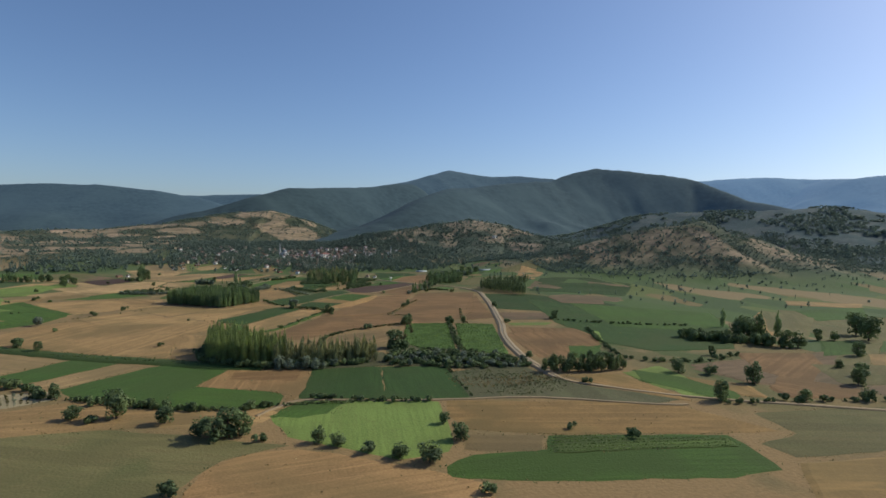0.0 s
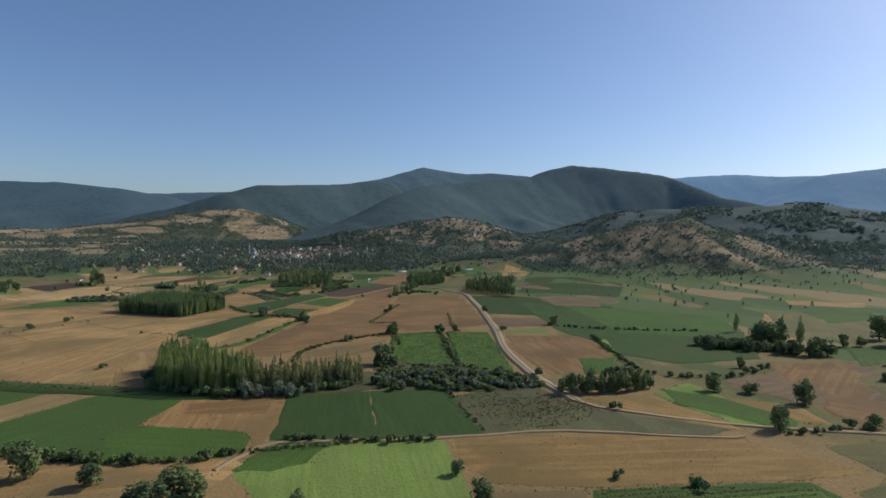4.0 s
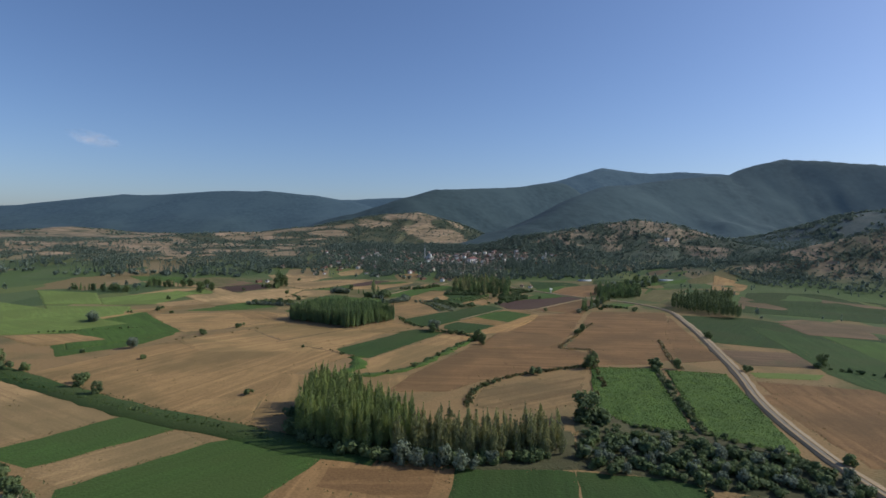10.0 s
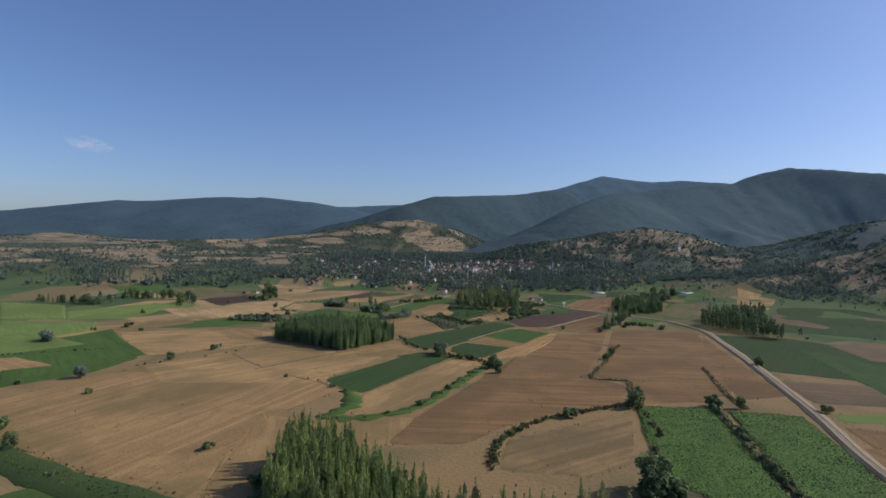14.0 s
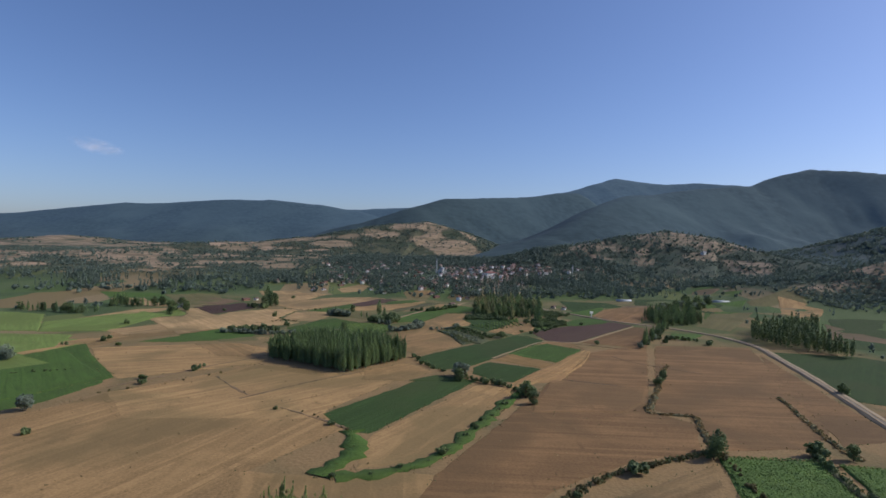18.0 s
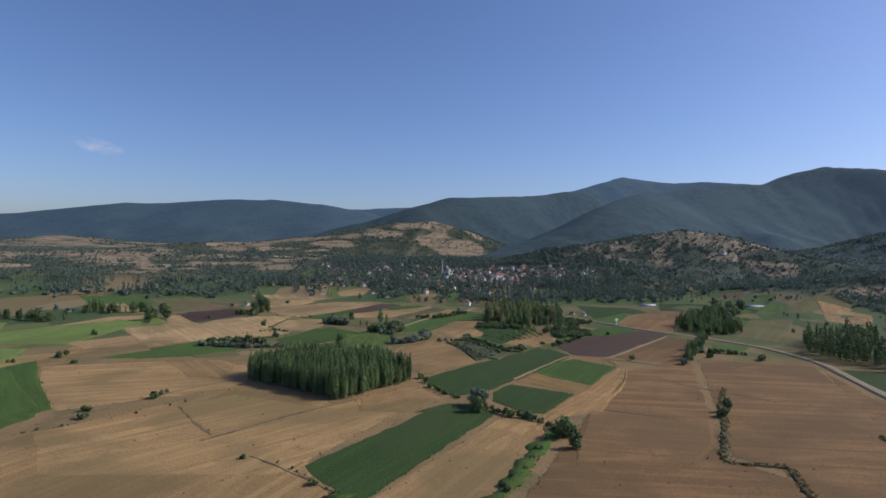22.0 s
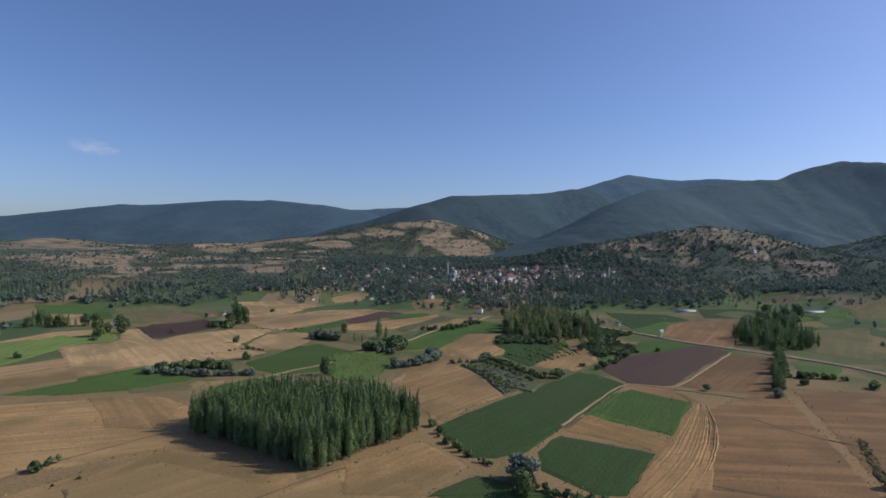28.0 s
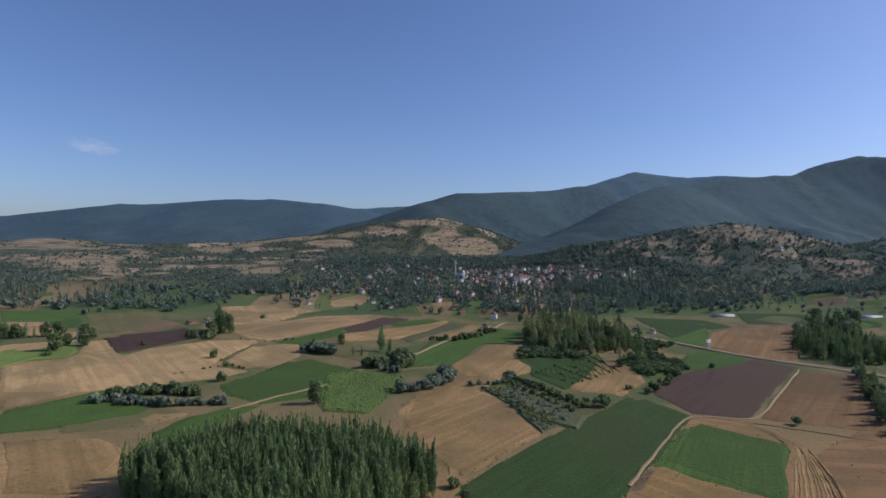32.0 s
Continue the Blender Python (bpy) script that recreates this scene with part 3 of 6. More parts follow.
field("deep", [(20, 263), (50, 255), (41, 206), (10, 214)])
field("deep", [(49.6, 255.4), (79, 248), (73, 198), (54, 200), (40.6, 206)])
field("clover", [(-74, 248), (-49, 277), (-34, 283), (-16, 276), (-15, 264), (-26, 240), (-1, 228), (7, 222), (4, 210), (-2, 204), (-21, 206), (-35, 213), (-52, 224), (-66, 233)])
field("green", [(-36, 234), (-25, 240), (-1, 228), (7, 222), (4, 211), (-2, 205), (-21, 207), (-31, 213)])
field("orange", [(-17, 264), (13, 262.5), (21, 262), (15, 228), (6, 206), (6, 221), (-2, 227), (-27, 240)])
field("russet", [(-15, 260), (17, 259), (13, 238), (4, 240), (-16, 247)])
field("gold", [(-88, 258), (-62, 287), (-49, 277), (-73, 249)])
field("clover", [(-106, 270), (-83, 301), (-61, 288), (-87, 260)])
field("gold", [(-175, 317), (-163, 359), (-83, 301), (-108, 271), (-136, 261)])
field("dkgreen", [(-137, 260), (-111, 270), (-91, 248), (-126, 245)])
field("chalk", [(-126, 244), (-76, 247), (-69, 235), (-82, 228), (-112, 225)])
field("stubble", [(-108, 223), (-87, 224), (-65, 230), (-34, 213), (0, 206), (-4, 195), (-90, 197)])
field("bright", [(-228, 391), (-188, 380), (-161, 355), (-178, 321)])
field("bright", [(-246, 521), (-226, 546), (-176, 535), (-183, 476), (-209, 466)])
field("stubble", [(-204, 468), (-182, 475), (-174, 531), (-182, 569), (-102, 622), (-125, 572), (-161, 538), (-170, 513)])
field("green", [(-204, 458), (-168, 509), (-122, 442), (-129, 411), (-153, 383)])
field("stubble", [(-146, 356), (-114, 425), (-70, 478), (-30, 462), (-36, 423), (-19, 386), (-41, 350), (-44, 309), (-40, 288), (-91, 317), (-137, 344)])
field("stubble", [(-43, 288), (-28, 318), (-10, 322), (2, 325), (9, 351), (-2, 353), (-20, 350), (-44, 354)])
field("stubble", [(-167, 513), (-105, 530), (-77, 519), (-68, 488), (-72, 477), (-120, 447), (-136, 464)])
field("stubble", [(-115, 426), (-68, 471), (-33, 456), (-7, 477), (8, 470), (-19, 422), (-31, 398), (-34, 394), (-93, 394)])
field("dkgreen", [(-30, 400), (13, 461), (31, 450), (-11, 381), (-16, 383)])
field("stubble", [(-10, 381), (32, 446), (45, 436), (34, 413), (8, 360), (-13, 354)])
field("russet", [(49, 423), (101, 515), (147, 546), (89, 406), (99, 392), (88, 366), (64, 359), (38, 342), (23, 326), (-1, 326), (8, 350)], -0.12)
field("russet", [(149, 540), (206, 537), (158, 417), (140, 383), (123, 369), (94, 367), (100, 398), (91, 408)], -0.12)
field("russet", [(168, 455), (199, 515), (159, 377), (135, 371)], -0.12)
field("maize", [(90, 363), (117, 360), (95, 281), (78, 285), (72, 304)])
field("maize", [(122, 357), (146, 350), (117, 263), (106, 269), (97, 279)])
field("pale", [(35, 328), (87, 358), (68, 311), (53, 302), (30, 307)])
field("dkgreen", [(210, 523), (254, 513), (297, 427), (213, 332), (195, 352), (217, 398), (179, 420)])
field("brown", [(264, 495), (309, 440), (334, 468), (291, 504)])
field("brown", [(172, 403), (213, 392), (196, 361), (163, 367)])
field("bright", [(158, 355), (191, 350), (181, 340), (156, 345)])
field("russet", [(152, 340), (201, 323), (181, 278), (156, 276), (145, 249), (132, 259), (131, 271)])
field("green", [(158, 278), (178, 274), (161, 248), (148, 249)])
field("russet", [(140, 321), (199, 320), (179, 275), (148, 251), (129, 253)])
field("bright", [(157, 220), (177, 225), (173, 183), (169, 173), (153, 181)])
field("pale", [(121, 219), (150, 215), (150, 178), (135, 182)])
field("brown", [(187, 216), (273, 232), (290, 213), (275, 183), (235, 159), (196, 186)])
field("olive", [(252, 214), (340, 223), (288, 191), (291, 212)])
field("olive", [(416, 370), (476, 305), (369, 240), (321, 254)])
field("scrub", [(76, 238), (114, 245), (115, 222), (121, 206), (131, 196), (149, 177), (135, 175), (112, 187), (91, 196), (70, 198)])
field("dkgreen", [(3, 492), (7, 500), (30, 523), (51, 548), (72, 573), (83, 547), (44, 497), (42, 491)])
field("green", [(76, 538), (99, 521), (78, 490), (71, 492), (54, 508)])
field("brown", [(43, 494), (53, 508), (70, 492), (69, 490)])
field("orange", [(85, 549), (100, 545), (99, 522), (77, 539)])
field("plough", [(82, 582), (127, 624), (158, 637), (169, 621), (102, 546), (86, 551)])
field("russet", [(166, 614), (183, 602), (151, 550), (135, 531), (105, 546)])
field("gold", [(-190, 626), (-152, 648), (-119, 652), (-94, 633), (-89, 605), (-118, 583), (-130, 576), (-140, 557)])
field("gold", [(-94, 633), (-92, 672), (-61, 633), (-81, 616)])
field("plough", [(-173, 681), (-152, 733), (-131, 692), (-151, 653)])
field("bright", [(-213, 659), (-193, 684), (-175, 659), (-193, 630)])
field("gold", [(-164, 831), (-127, 840), (-93, 789), (-106, 746), (-127, 734)])
field("gold", [(-122, 725), (-80, 786), (-39, 797), (-67, 717), (-87, 686), (-101, 693)])
field("green", [(-85, 682), (-58, 722), (-46, 713), (-71, 672)])
field("plough", [(-58, 731), (-35, 788), (-14, 776), (-40, 713)])
field("green", [(-24, 743), (-5, 773), (3, 762), (-12, 732)])
field("dkgreen", [(-79, 583), (-65, 634), (-39, 614), (-61, 578), (-69, 572)])
field("sun", [(-38, 562), (-43, 608), (-27, 614), (-11, 603), (-15, 575), (-21, 552), (-36, 555)])
field("green", [(-140, 557), (-122, 582), (-106, 583), (-108, 560), (-124, 534)])
field("olive", [(-117, 549), (-97, 563), (-81, 557), (-88, 541), (-107, 534)])
field("gold", [(-93, 546), (-91, 555), (-77, 554), (-86, 541)])
field("green", [(-82, 534), (-78, 550), (-67, 557), (-65, 546), (-74, 524)])
field("stubble", [(-120, 529), (-95, 531), (-81, 521), (-78, 494), (-95, 494)])
field("stubble", [(-12, 553), (-5, 577), (15, 586), (26, 570), (31, 532), (3, 502), (2, 515)])
field("reed", [(20, 583), (28, 575), (41, 543), (32, 533), (26, 563)])
field("orch", [(34, 602), (49, 566), (64, 566), (55, 553), (44, 547)])
field("vine", [(44, 610), (70, 633), (87, 654), (81, 610), (58, 591)])
field("orange", [(58, 589), (87, 636), (89, 605), (83, 591), (70, 572)])
field("stubble", [(9, 616), (38, 678), (50, 665), (48, 621), (27, 596)])
field("green", [(-10, 633), (1, 683), (26, 714), (43, 711), (10, 623)])
field("green", [(33, 704), (46, 735), (61, 715), (46, 684)])
field("green", [(129, 647), (143, 658), (156, 644), (152, 633), (120, 616)])
field("brown", [(161, 687), (211, 746), (249, 734), (178, 639)])
field("olive", [(142, 740), (191, 798), (215, 768), (160, 692)])
field("stubble", [(-11, 587), (25, 629), (34, 609), (-1, 542)])
field("bright", [(-228, 640), (-195, 684), (-174, 650), (-209, 613)])
field("plough", [(-165, 666), (-178, 704), (-147, 725), (-130, 694), (-146, 667)])
field("green", [(-152, 532), (-140, 549), (-124, 573), (-107, 568), (-92, 560), (-92, 553), (-108, 540), (-132, 532)])
field("green", [(-82, 589), (-57, 639), (-30, 613), (-32, 580), (-58, 563), (-73, 574)])
field("green", [(-80, 531), (-77, 549), (-69, 560), (-58, 563), (-70, 529)])
field("dkgreen", [(4, 497), (12, 507), (25, 522), (62, 561), (77, 570), (85, 550), (54, 508), (43, 494), (29, 475), (20, 471), (12, 471)])
field("green", [(58, 512), (83, 543), (100, 524), (76, 486)])
field("amber", [(43, 493), (56, 510), (74, 485), (66, 475)])
field("dkgreen", [(31, 475), (41, 489), (65, 474), (47, 448), (40, 448), (30, 462)])
field("stubble", [(-10, 541), (-7, 569), (13, 586), (27, 569), (30, 541), (32, 533), (6, 503), (3, 506)])
field("stubble", [(-21, 464), (-1, 484), (4, 479), (12, 466), (0, 448), (-19, 448)])
field("dkgreen", [(0, 448), (11, 459), (17, 458), (30, 448)])
field("orange", [(46, 447), (95, 517), (102, 517), (67, 447)])
field("green", [(182, 589), (203, 583), (181, 558), (171, 566)])
field("olive", [(263, 686), (303, 687), (229, 596), (214, 618)])
field("green", [(-190, 489), (-176, 525), (-153, 491), (-122, 450), (-140, 419)])
field("stubble", [(-203, 508), (-184, 541), (-161, 552), (-177, 525), (-190, 489)])
field("gold", [(-190, 569), (-119, 655), (-107, 626), (-138, 574), (-170, 551)])
field("dkgreen", [(235, 479), (253, 417), (310, 391), (302, 305), (266, 276), (215, 248), (184, 284), (190, 299), (192, 350)])
field("bright", [(197, 316), (213, 307), (201, 276), (181, 279)])
field("green", [(157, 275), (175, 272), (151, 247), (143, 249)])
field("olive", [(174, 269), (202, 237), (177, 227), (170, 247)])
field("bright", [(151, 218), (175, 222), (169, 189), (161, 175), (150, 195)])
field("amber", [(122, 221), (149, 216), (152, 190), (151, 173), (137, 188)])
field("brown", [(192, 223), (231, 227), (305, 231), (294, 207), (233, 168), (193, 189)])
field("olive", [(315, 244), (362, 247), (233, 168), (244, 190)])
field("amber", [(388, 362), (347, 292), (296, 267), (333, 320)])
field("dkgreen", [(342, 651), (393, 631), (410, 554), (345, 480), (301, 518), (268, 537)])
field("brown", [(322, 627), (319, 549), (283, 532), (279, 565)])
field("brown", [(378, 596), (401, 543), (375, 518), (344, 551)])
field("olive", [(325, 734), (404, 776), (352, 678), (288, 648)])
field("green", [(285, 736), (328, 740), (259, 645), (241, 656)])
field("stubble", [(361, 743), (374, 694), (325, 637), (319, 675)])
field("scrub", [(50, 256), (69, 250), (87, 240), (105, 235), (117, 238), (118, 251), (106, 266), (83, 277), (60, 284)])
field("scrub", [(-27, 281), (-9, 267), (26, 256), (51, 255), (58, 283), (30, 285), (10, 292), (-14, 316), (-28, 318)])

field("green", [(-319, 806), (-258, 801), (-242, 777), (-265, 762), (-288, 763)])
field("gold", [(-279, 750), (-250, 753), (-223, 715), (-204, 709), (-197, 691), (-221, 696), (-248, 706)])
field("green", [(-250, 753), (-242, 777), (-214, 730), (-225, 722)])
field("olive", [(-247, 789), (-218, 803), (-192, 791), (-172, 739), (-184, 707), (-201, 715)])
field("bright", [(-214, 660), (-204, 670), (-194, 681), (-172, 654), (-169, 640), (-181, 635), (-191, 628)])
field("brown", [(-192, 726), (-194, 769), (-174, 760), (-155, 741), (-166, 712)])
field("plough", [(-173, 681), (-182, 692), (-152, 709), (-141, 719), (-130, 693), (-136, 678), (-148, 655), (-153, 651)])
field("gold", [(-185, 619), (-168, 630), (-170, 650), (-184, 680), (-177, 686), (-146, 641), (-143, 661), (-118, 686), (-97, 690), (-92, 682), (-97, 644), (-95, 620), (-77, 613), (-83, 602), (-101, 591), (-126, 579), (-154, 576)])
field("gold", [(-151, 811), (-100, 823), (-86, 810), (-109, 772), (-133, 757)])
field("gold", [(-129, 744), (-99, 763), (-56, 790), (-34, 794), (-22, 784), (-49, 732), (-75, 705), (-91, 690), (-112, 708), (-121, 716)])
field("green", [(-80, 683), (-66, 709), (-52, 739), (-52, 714), (-68, 687), (-72, 676)])
field("gold", [(-94, 642), (-93, 666), (-78, 677), (-59, 671), (-61, 651), (-66, 625), (-77, 620)])
field("olive", [(-71, 671), (-51, 695), (-21, 692), (-29, 666), (-31, 632), (-56, 656)])
field("plough", [(-54, 732), (-30, 784), (-11, 775), (-21, 751), (-47, 715)])
field("green", [(-24, 746), (-21, 762), (5, 777), (12, 763), (-5, 746)])
field("stubble", [(-51, 708), (-20, 734), (2, 751), (15, 767), (16, 757), (-3, 712), (-18, 692), (-36, 683), (-50, 683)])
field("scrub", [(-16, 692), (18, 755), (29, 750), (-10, 682)])
field("stubble", [(10, 701), (29, 745), (36, 740), (16, 693)])
field("green", [(-9, 619), (-8, 643), (14, 690), (39, 717), (44, 709), (45, 679), (32, 679), (10, 627)])
field("green", [(39, 709), (51, 732), (65, 711), (55, 692), (40, 690)])
field("stubble", [(9, 608), (10, 625), (32, 674), (52, 676), (42, 646), (47, 618), (44, 610), (27, 598), (12, 604)])
field("dkgreen", [(41, 648), (58, 666), (81, 643), (75, 615), (51, 581), (43, 602)])
field("stubble", [(54, 585), (80, 631), (89, 634), (91, 610), (87, 593), (71, 576), (57, 579)])
field("green", [(91, 633), (112, 650), (119, 632), (112, 614), (91, 598), (91, 610)])
field("green", [(116, 626), (131, 650), (155, 658), (153, 631), (126, 614), (111, 614)])
field("russet", [(176, 713), (203, 732), (245, 726), (175, 629), (162, 639), (153, 672)])
field("green", [(134, 687), (184, 733), (177, 713), (153, 672)])
field("dkgreen", [(155, 785), (197, 766), (205, 736), (177, 722), (144, 693), (147, 735)])
field("green", [(300, 820), (322, 837), (357, 851), (333, 812)])
field("brown", [(301, 811), (325, 827), (342, 811), (319, 788)])
field("green", [(333, 789), (351, 785), (327, 757), (321, 769)])
field("dkgreen", [(239, 795), (278, 774), (298, 726), (263, 681), (249, 727), (216, 740)])
field("gold", [(-60, 911), (-48, 896), (-53, 846), (-74, 830), (-84, 862)])
field("stubble", [(4, 858), (24, 865), (22, 824), (8, 824)])
field("amber", [(120, 100), (137, 120), (166, 116), (240, 90), (190, 60), (130, 70)])
field("vine", [(82, 157), (133, 140), (132, 133), (74, 144)])
field("green", [(258, 442), (341, 364), (301, 304), (256, 303), (223, 326)])
field("dkgreen", [(203, 317), (279, 283), (246, 247), (197, 252), (183, 281)])
field("amber", [(173, 205), (191, 188), (184, 169), (169, 179)])
field("russet", [(238, 240), (279, 228), (256, 201), (218, 180), (214, 207)])
field("olive", [(251, 210), (297, 196), (252, 169), (230, 176)])
field("russet", [(219, 198), (233, 169), (217, 159), (190, 168), (195, 181)])
field("green", [(159, 222), (173, 206), (178, 176), (163, 169), (149, 204)])
field("olive", [(397, 369), (405, 326), (316, 260), (314, 287)])
field("green", [(426, 362), (509, 363), (446, 314), (390, 312)])
field("stubble", [(307, 220), (326, 214), (289, 191), (283, 201)])
field("green", [(317, 254), (339, 247), (309, 219), (276, 220)])
field("brown", [(262, 487), (307, 464), (286, 427), (252, 443)])
field("stubble", [(480, 417), (535, 381), (504, 360), (453, 390)])
field("green", [(-202, 465), (-178, 509), (-128, 453), (-134, 428), (-156, 397)])
field("bright", [(-261, 553), (-198, 552), (-184, 513), (-207, 472)])
field("bright", [(-246, 599), (-207, 661), (-182, 645), (-186, 566), (-224, 560)])
field("bright", [(-328, 652), (-268, 638), (-225, 563), (-266, 560)])
field("gold", [(-232, 622), (-219, 671), (-191, 686), (-194, 655)])
field("green", [(-188, 372), (-166, 366), (-141, 349), (-151, 339), (-172, 349)])
field("bright", [(-341, 594), (-234, 528), (-209, 474), (-258, 474)])
field("bright", [(-255, 469), (-215, 513), (-162, 475), (-188, 442), (-230, 432)])
field("stubble", [(-211, 433), (-178, 443), (-149, 424), (-176, 406)])
field("russet", [(64, 453), (102, 439), (92, 417), (81, 404), (44, 404), (50, 422)], -0.2)
field("reed", [(21, 582), (32, 581), (43, 566), (50, 549), (44, 535), (36, 541), (28, 562)])
field("scrub", [(58, 283), (83, 277), (106, 266), (118, 256), (112, 266), (97, 279), (79, 285), (73, 303), (62, 296)])


# ---------------------------------------------------------------- road, tracks, ditch
def smooth_line(points, step):
    """Catmull-Rom through the points, resampled."""
    p = [Vector(q) for q in points]
    p = [p[0] * 2 - p[1]] + p + [p[-1] * 2 - p[-2]]
    out = []
    for a, b, c, d in zip(p, p[1:], p[2:], p[3:]):
        k = max(2, int((c - b).length / step))
        for i in range(k):
            t = i / k
            out.append(0.5 * (2 * b + (c - a) * t + (2 * a - 5 * b + 4 * c - d) * t * t + (3 * b - a - 3 * c + d) * t ** 3))
    return out + [p[-2]]


def strip(name, points, width, height, mat, label, category, wobble=0.0, crown=0.0, ragged=0.0, lip=1.12, foot=-0.3):
    rng = random.Random(int(points[0][0] * 31 + points[0][1]))
    line = smooth_line(points, 6.0 if ragged < 0.4 else 2.5)
    verts, faces = [], []
    zs = terrain([p.x for p in line], [p.y for p in line])[0]
    for i, p in enumerate(line):
        t = (line[min(i + 1, len(line) - 1)] - line[max(i - 1, 0)]).normalized()
        s = Vector((-t.y, t.x))
        w = width * (1 + rng.uniform(-ragged, ragged)) / 2
        p = p + s * rng.uniform(-wobble, wobble)
        for k, z in ((-lip, foot), (-1, height), (0, height + crown), (1, height), (lip, foot)):
            q = p + s * w * k
            verts.append((q.x, q.y, zs[i] + z))
    for i in range(len(line) - 1):
        for k in range(4):
            a = i * 5 + k
            faces.append((a + 1, a, a + 5, a + 6))
    return tagged(new(name, mesh_of(name, verts, faces, mat, True)), label, category, "", "structure")


ROAD = [(118, 218), (119, 232), (121, 252), (128, 284), (137, 314), (154, 356), (183, 440), (200, 495), (212, 540), (208, 577), (192, 605), (173, 627), (158, 645), (137, 685), (124, 708), (112, 738), (104, 762), (106, 792), (124, 850), (146, 916), (162, 984)]
strip("road_shoulder", ROAD, 5.0, 0.33, GRAVEL, "pale gravel shoulders along the country road", "road", 0.2, 0.0, 0.12)
strip("road", ROAD, 3.6, 0.37, ASPHALT, "worn grey country road crossing the valley", "road", 0.0, 0.06)
for off in (-0.95, 0.95):
    rail = smooth_line(ROAD, 8.0)
    ways = [(rail[min(i + 1, len(rail) - 1)] - rail[max(i - 1, 0)]).normalized() for i in range(len(rail))]
    strip("wheel_track", [(p.x - w.y * off, p.y + w.x * off) for p, w in zip(rail, ways)][::2], 0.9, 0.44, DIRT, "pale wheel track worn along the country road", "road", 0.12, 0.0, 0.3)
strip("track", [(118, 219), (121, 210), (132, 198), (155, 178), (200, 153), (260, 120)], 2.2, 0.34, DIRT, "pale stony farm track leaving the road", "track", 0.3, 0.0, 0.3)
strip("track", [(-9, 643), (14, 692), (32, 709), (40, 723), (55, 756), (75, 748), (104, 764)], 2.4, 0.36, DIRT, "pale dirt lane leading into the village", "track", 0.3, 0.0, 0.2)
RUT_A = [(98, 542.5), (100.5, 523), (90, 507), (78, 489.5), (69, 476), (58.6, 463), (47, 449.5), (37, 434)]
RUT_B = [(100.5, 544.5), (102.5, 518), (94.5, 497), (85, 478.5), (73.5, 461), (63, 448.5), (52, 436), (43, 422)]
strip("track", RUT_A[:3], 1.4, 0.27, CROPS["stubble"], "pale wheel-worn farm track beside crop fields", "track", 0.3, 0.0, 0.35, 1.9, 0.1)
rut_rng = random.Random(41)
for k in range(11):
    m = (k + 0.5) / 11
    sway = rut_rng.uniform(-0.35, 0.35)
    line = [(a[0] + (b[0] - a[0]) * m + sway, a[1] + (b[1] - a[1]) * m) for a, b in zip(RUT_A, RUT_B)]
    strip("wheel_rut", line[rut_rng.choice((0, 1, 1)):rut_rng.choice((5, 6, 8, 8))], rut_rng.uniform(0.14, 0.34), 0.34 + 0.002 * k, CROPS["stubble"], "straw-strewn wheel rut worn into the stubble", "track", 0.12, 0.0, 0.6, 2.6, 0.08)
for line in ([(-115, 436.5), (-105.5, 450), (-91, 473), (-73, 495)], [(-62, 419), (-50, 434), (-33, 452.6), (-20, 465)], [(-81.5, 453), (-68, 434), (-60, 424)], [(65, 455), (82, 446.6), (101, 436.7)], [(-117, 433), (-107, 448), (-92, 472)]):
    strip("furrow", line, 0.5, 0.2, CROPS["brown"], "dark plough furrow crossing the stubble", "furrow", 0.3, 0.0, 0.7, 2.4, 0.05)
for line in ([(110, 505), (116, 491), (125, 480), (140, 466)], [(101, 542), (112, 535), (127, 525.5)], [(128, 560), (140, 556)]):
    strip("grass_verge", line, 0.8, 0.16, CROPS["brown"], "thin dark weedy margin in the stubble", "grass verge", 0.3, 0.0, 0.6)
strip("track", [(44, 497), (64, 524), (84, 548), (103, 546), (135, 580), (166, 615)], 0.8, 0.36, DIRT, "pale dirt farm track beside the ploughed field", "track", 0.3, 0.0, 0.25)
strip("track", [(146, 171), (135, 174), (112, 186), (91, 195), (72, 198), (41, 204), (13, 212), (4, 207), (-4, 198)], 1.3, 0.34, DIRT, "narrow dirt track along field edges", "track", 0.3, 0.0, 0.2)
strip("track", [(-67, 557), (-55, 573), (-40, 590), (-30, 612)], 1.3, 0.36, DIRT, "pale path between green fields", "track", 0.3, 0.0, 0.3)
strip("ditch_bank", [(-260, 440), (-200, 388), (-162, 358), (-116, 327), (-79, 303), (-47, 287), (-30, 277), (0, 264)], 10.5, 0.36, CROPS["dkgreen"], "green reedy bank of an irrigation ditch", "ditch bank", 0.5, 0.2, 0.1)
strip("grass_verge", [(45, 430), (23, 387), (10, 363), (-2, 353), (-17, 349)], 4.5, 0.3, CROPS["green"], "overgrown green grass verge between stubble fields", "grass verge", 0.9, 0.08, 0.6)
strip("grass_verge", [(-17, 384), (-14, 366), (-22, 350)], 5.5, 0.3, CROPS["green"], "overgrown green grass strip by the crop field", "grass verge", 0.9, 0.08, 0.6)
strip("grass_verge", [(118, 360), (113, 339), (105, 310), (98, 278)], 3.0, 0.5, CROPS["scrub"], "weedy strip between two maize fields", "grass verge", 0.5, 0.08, 0.6)
strip("grass_verge", [(150, 424), (134, 376), (131, 360)], 1.6, 0.3, CROPS["scrub"], "weedy field margin between stubble fields", "grass verge", 0.5, 0.08, 0.6)
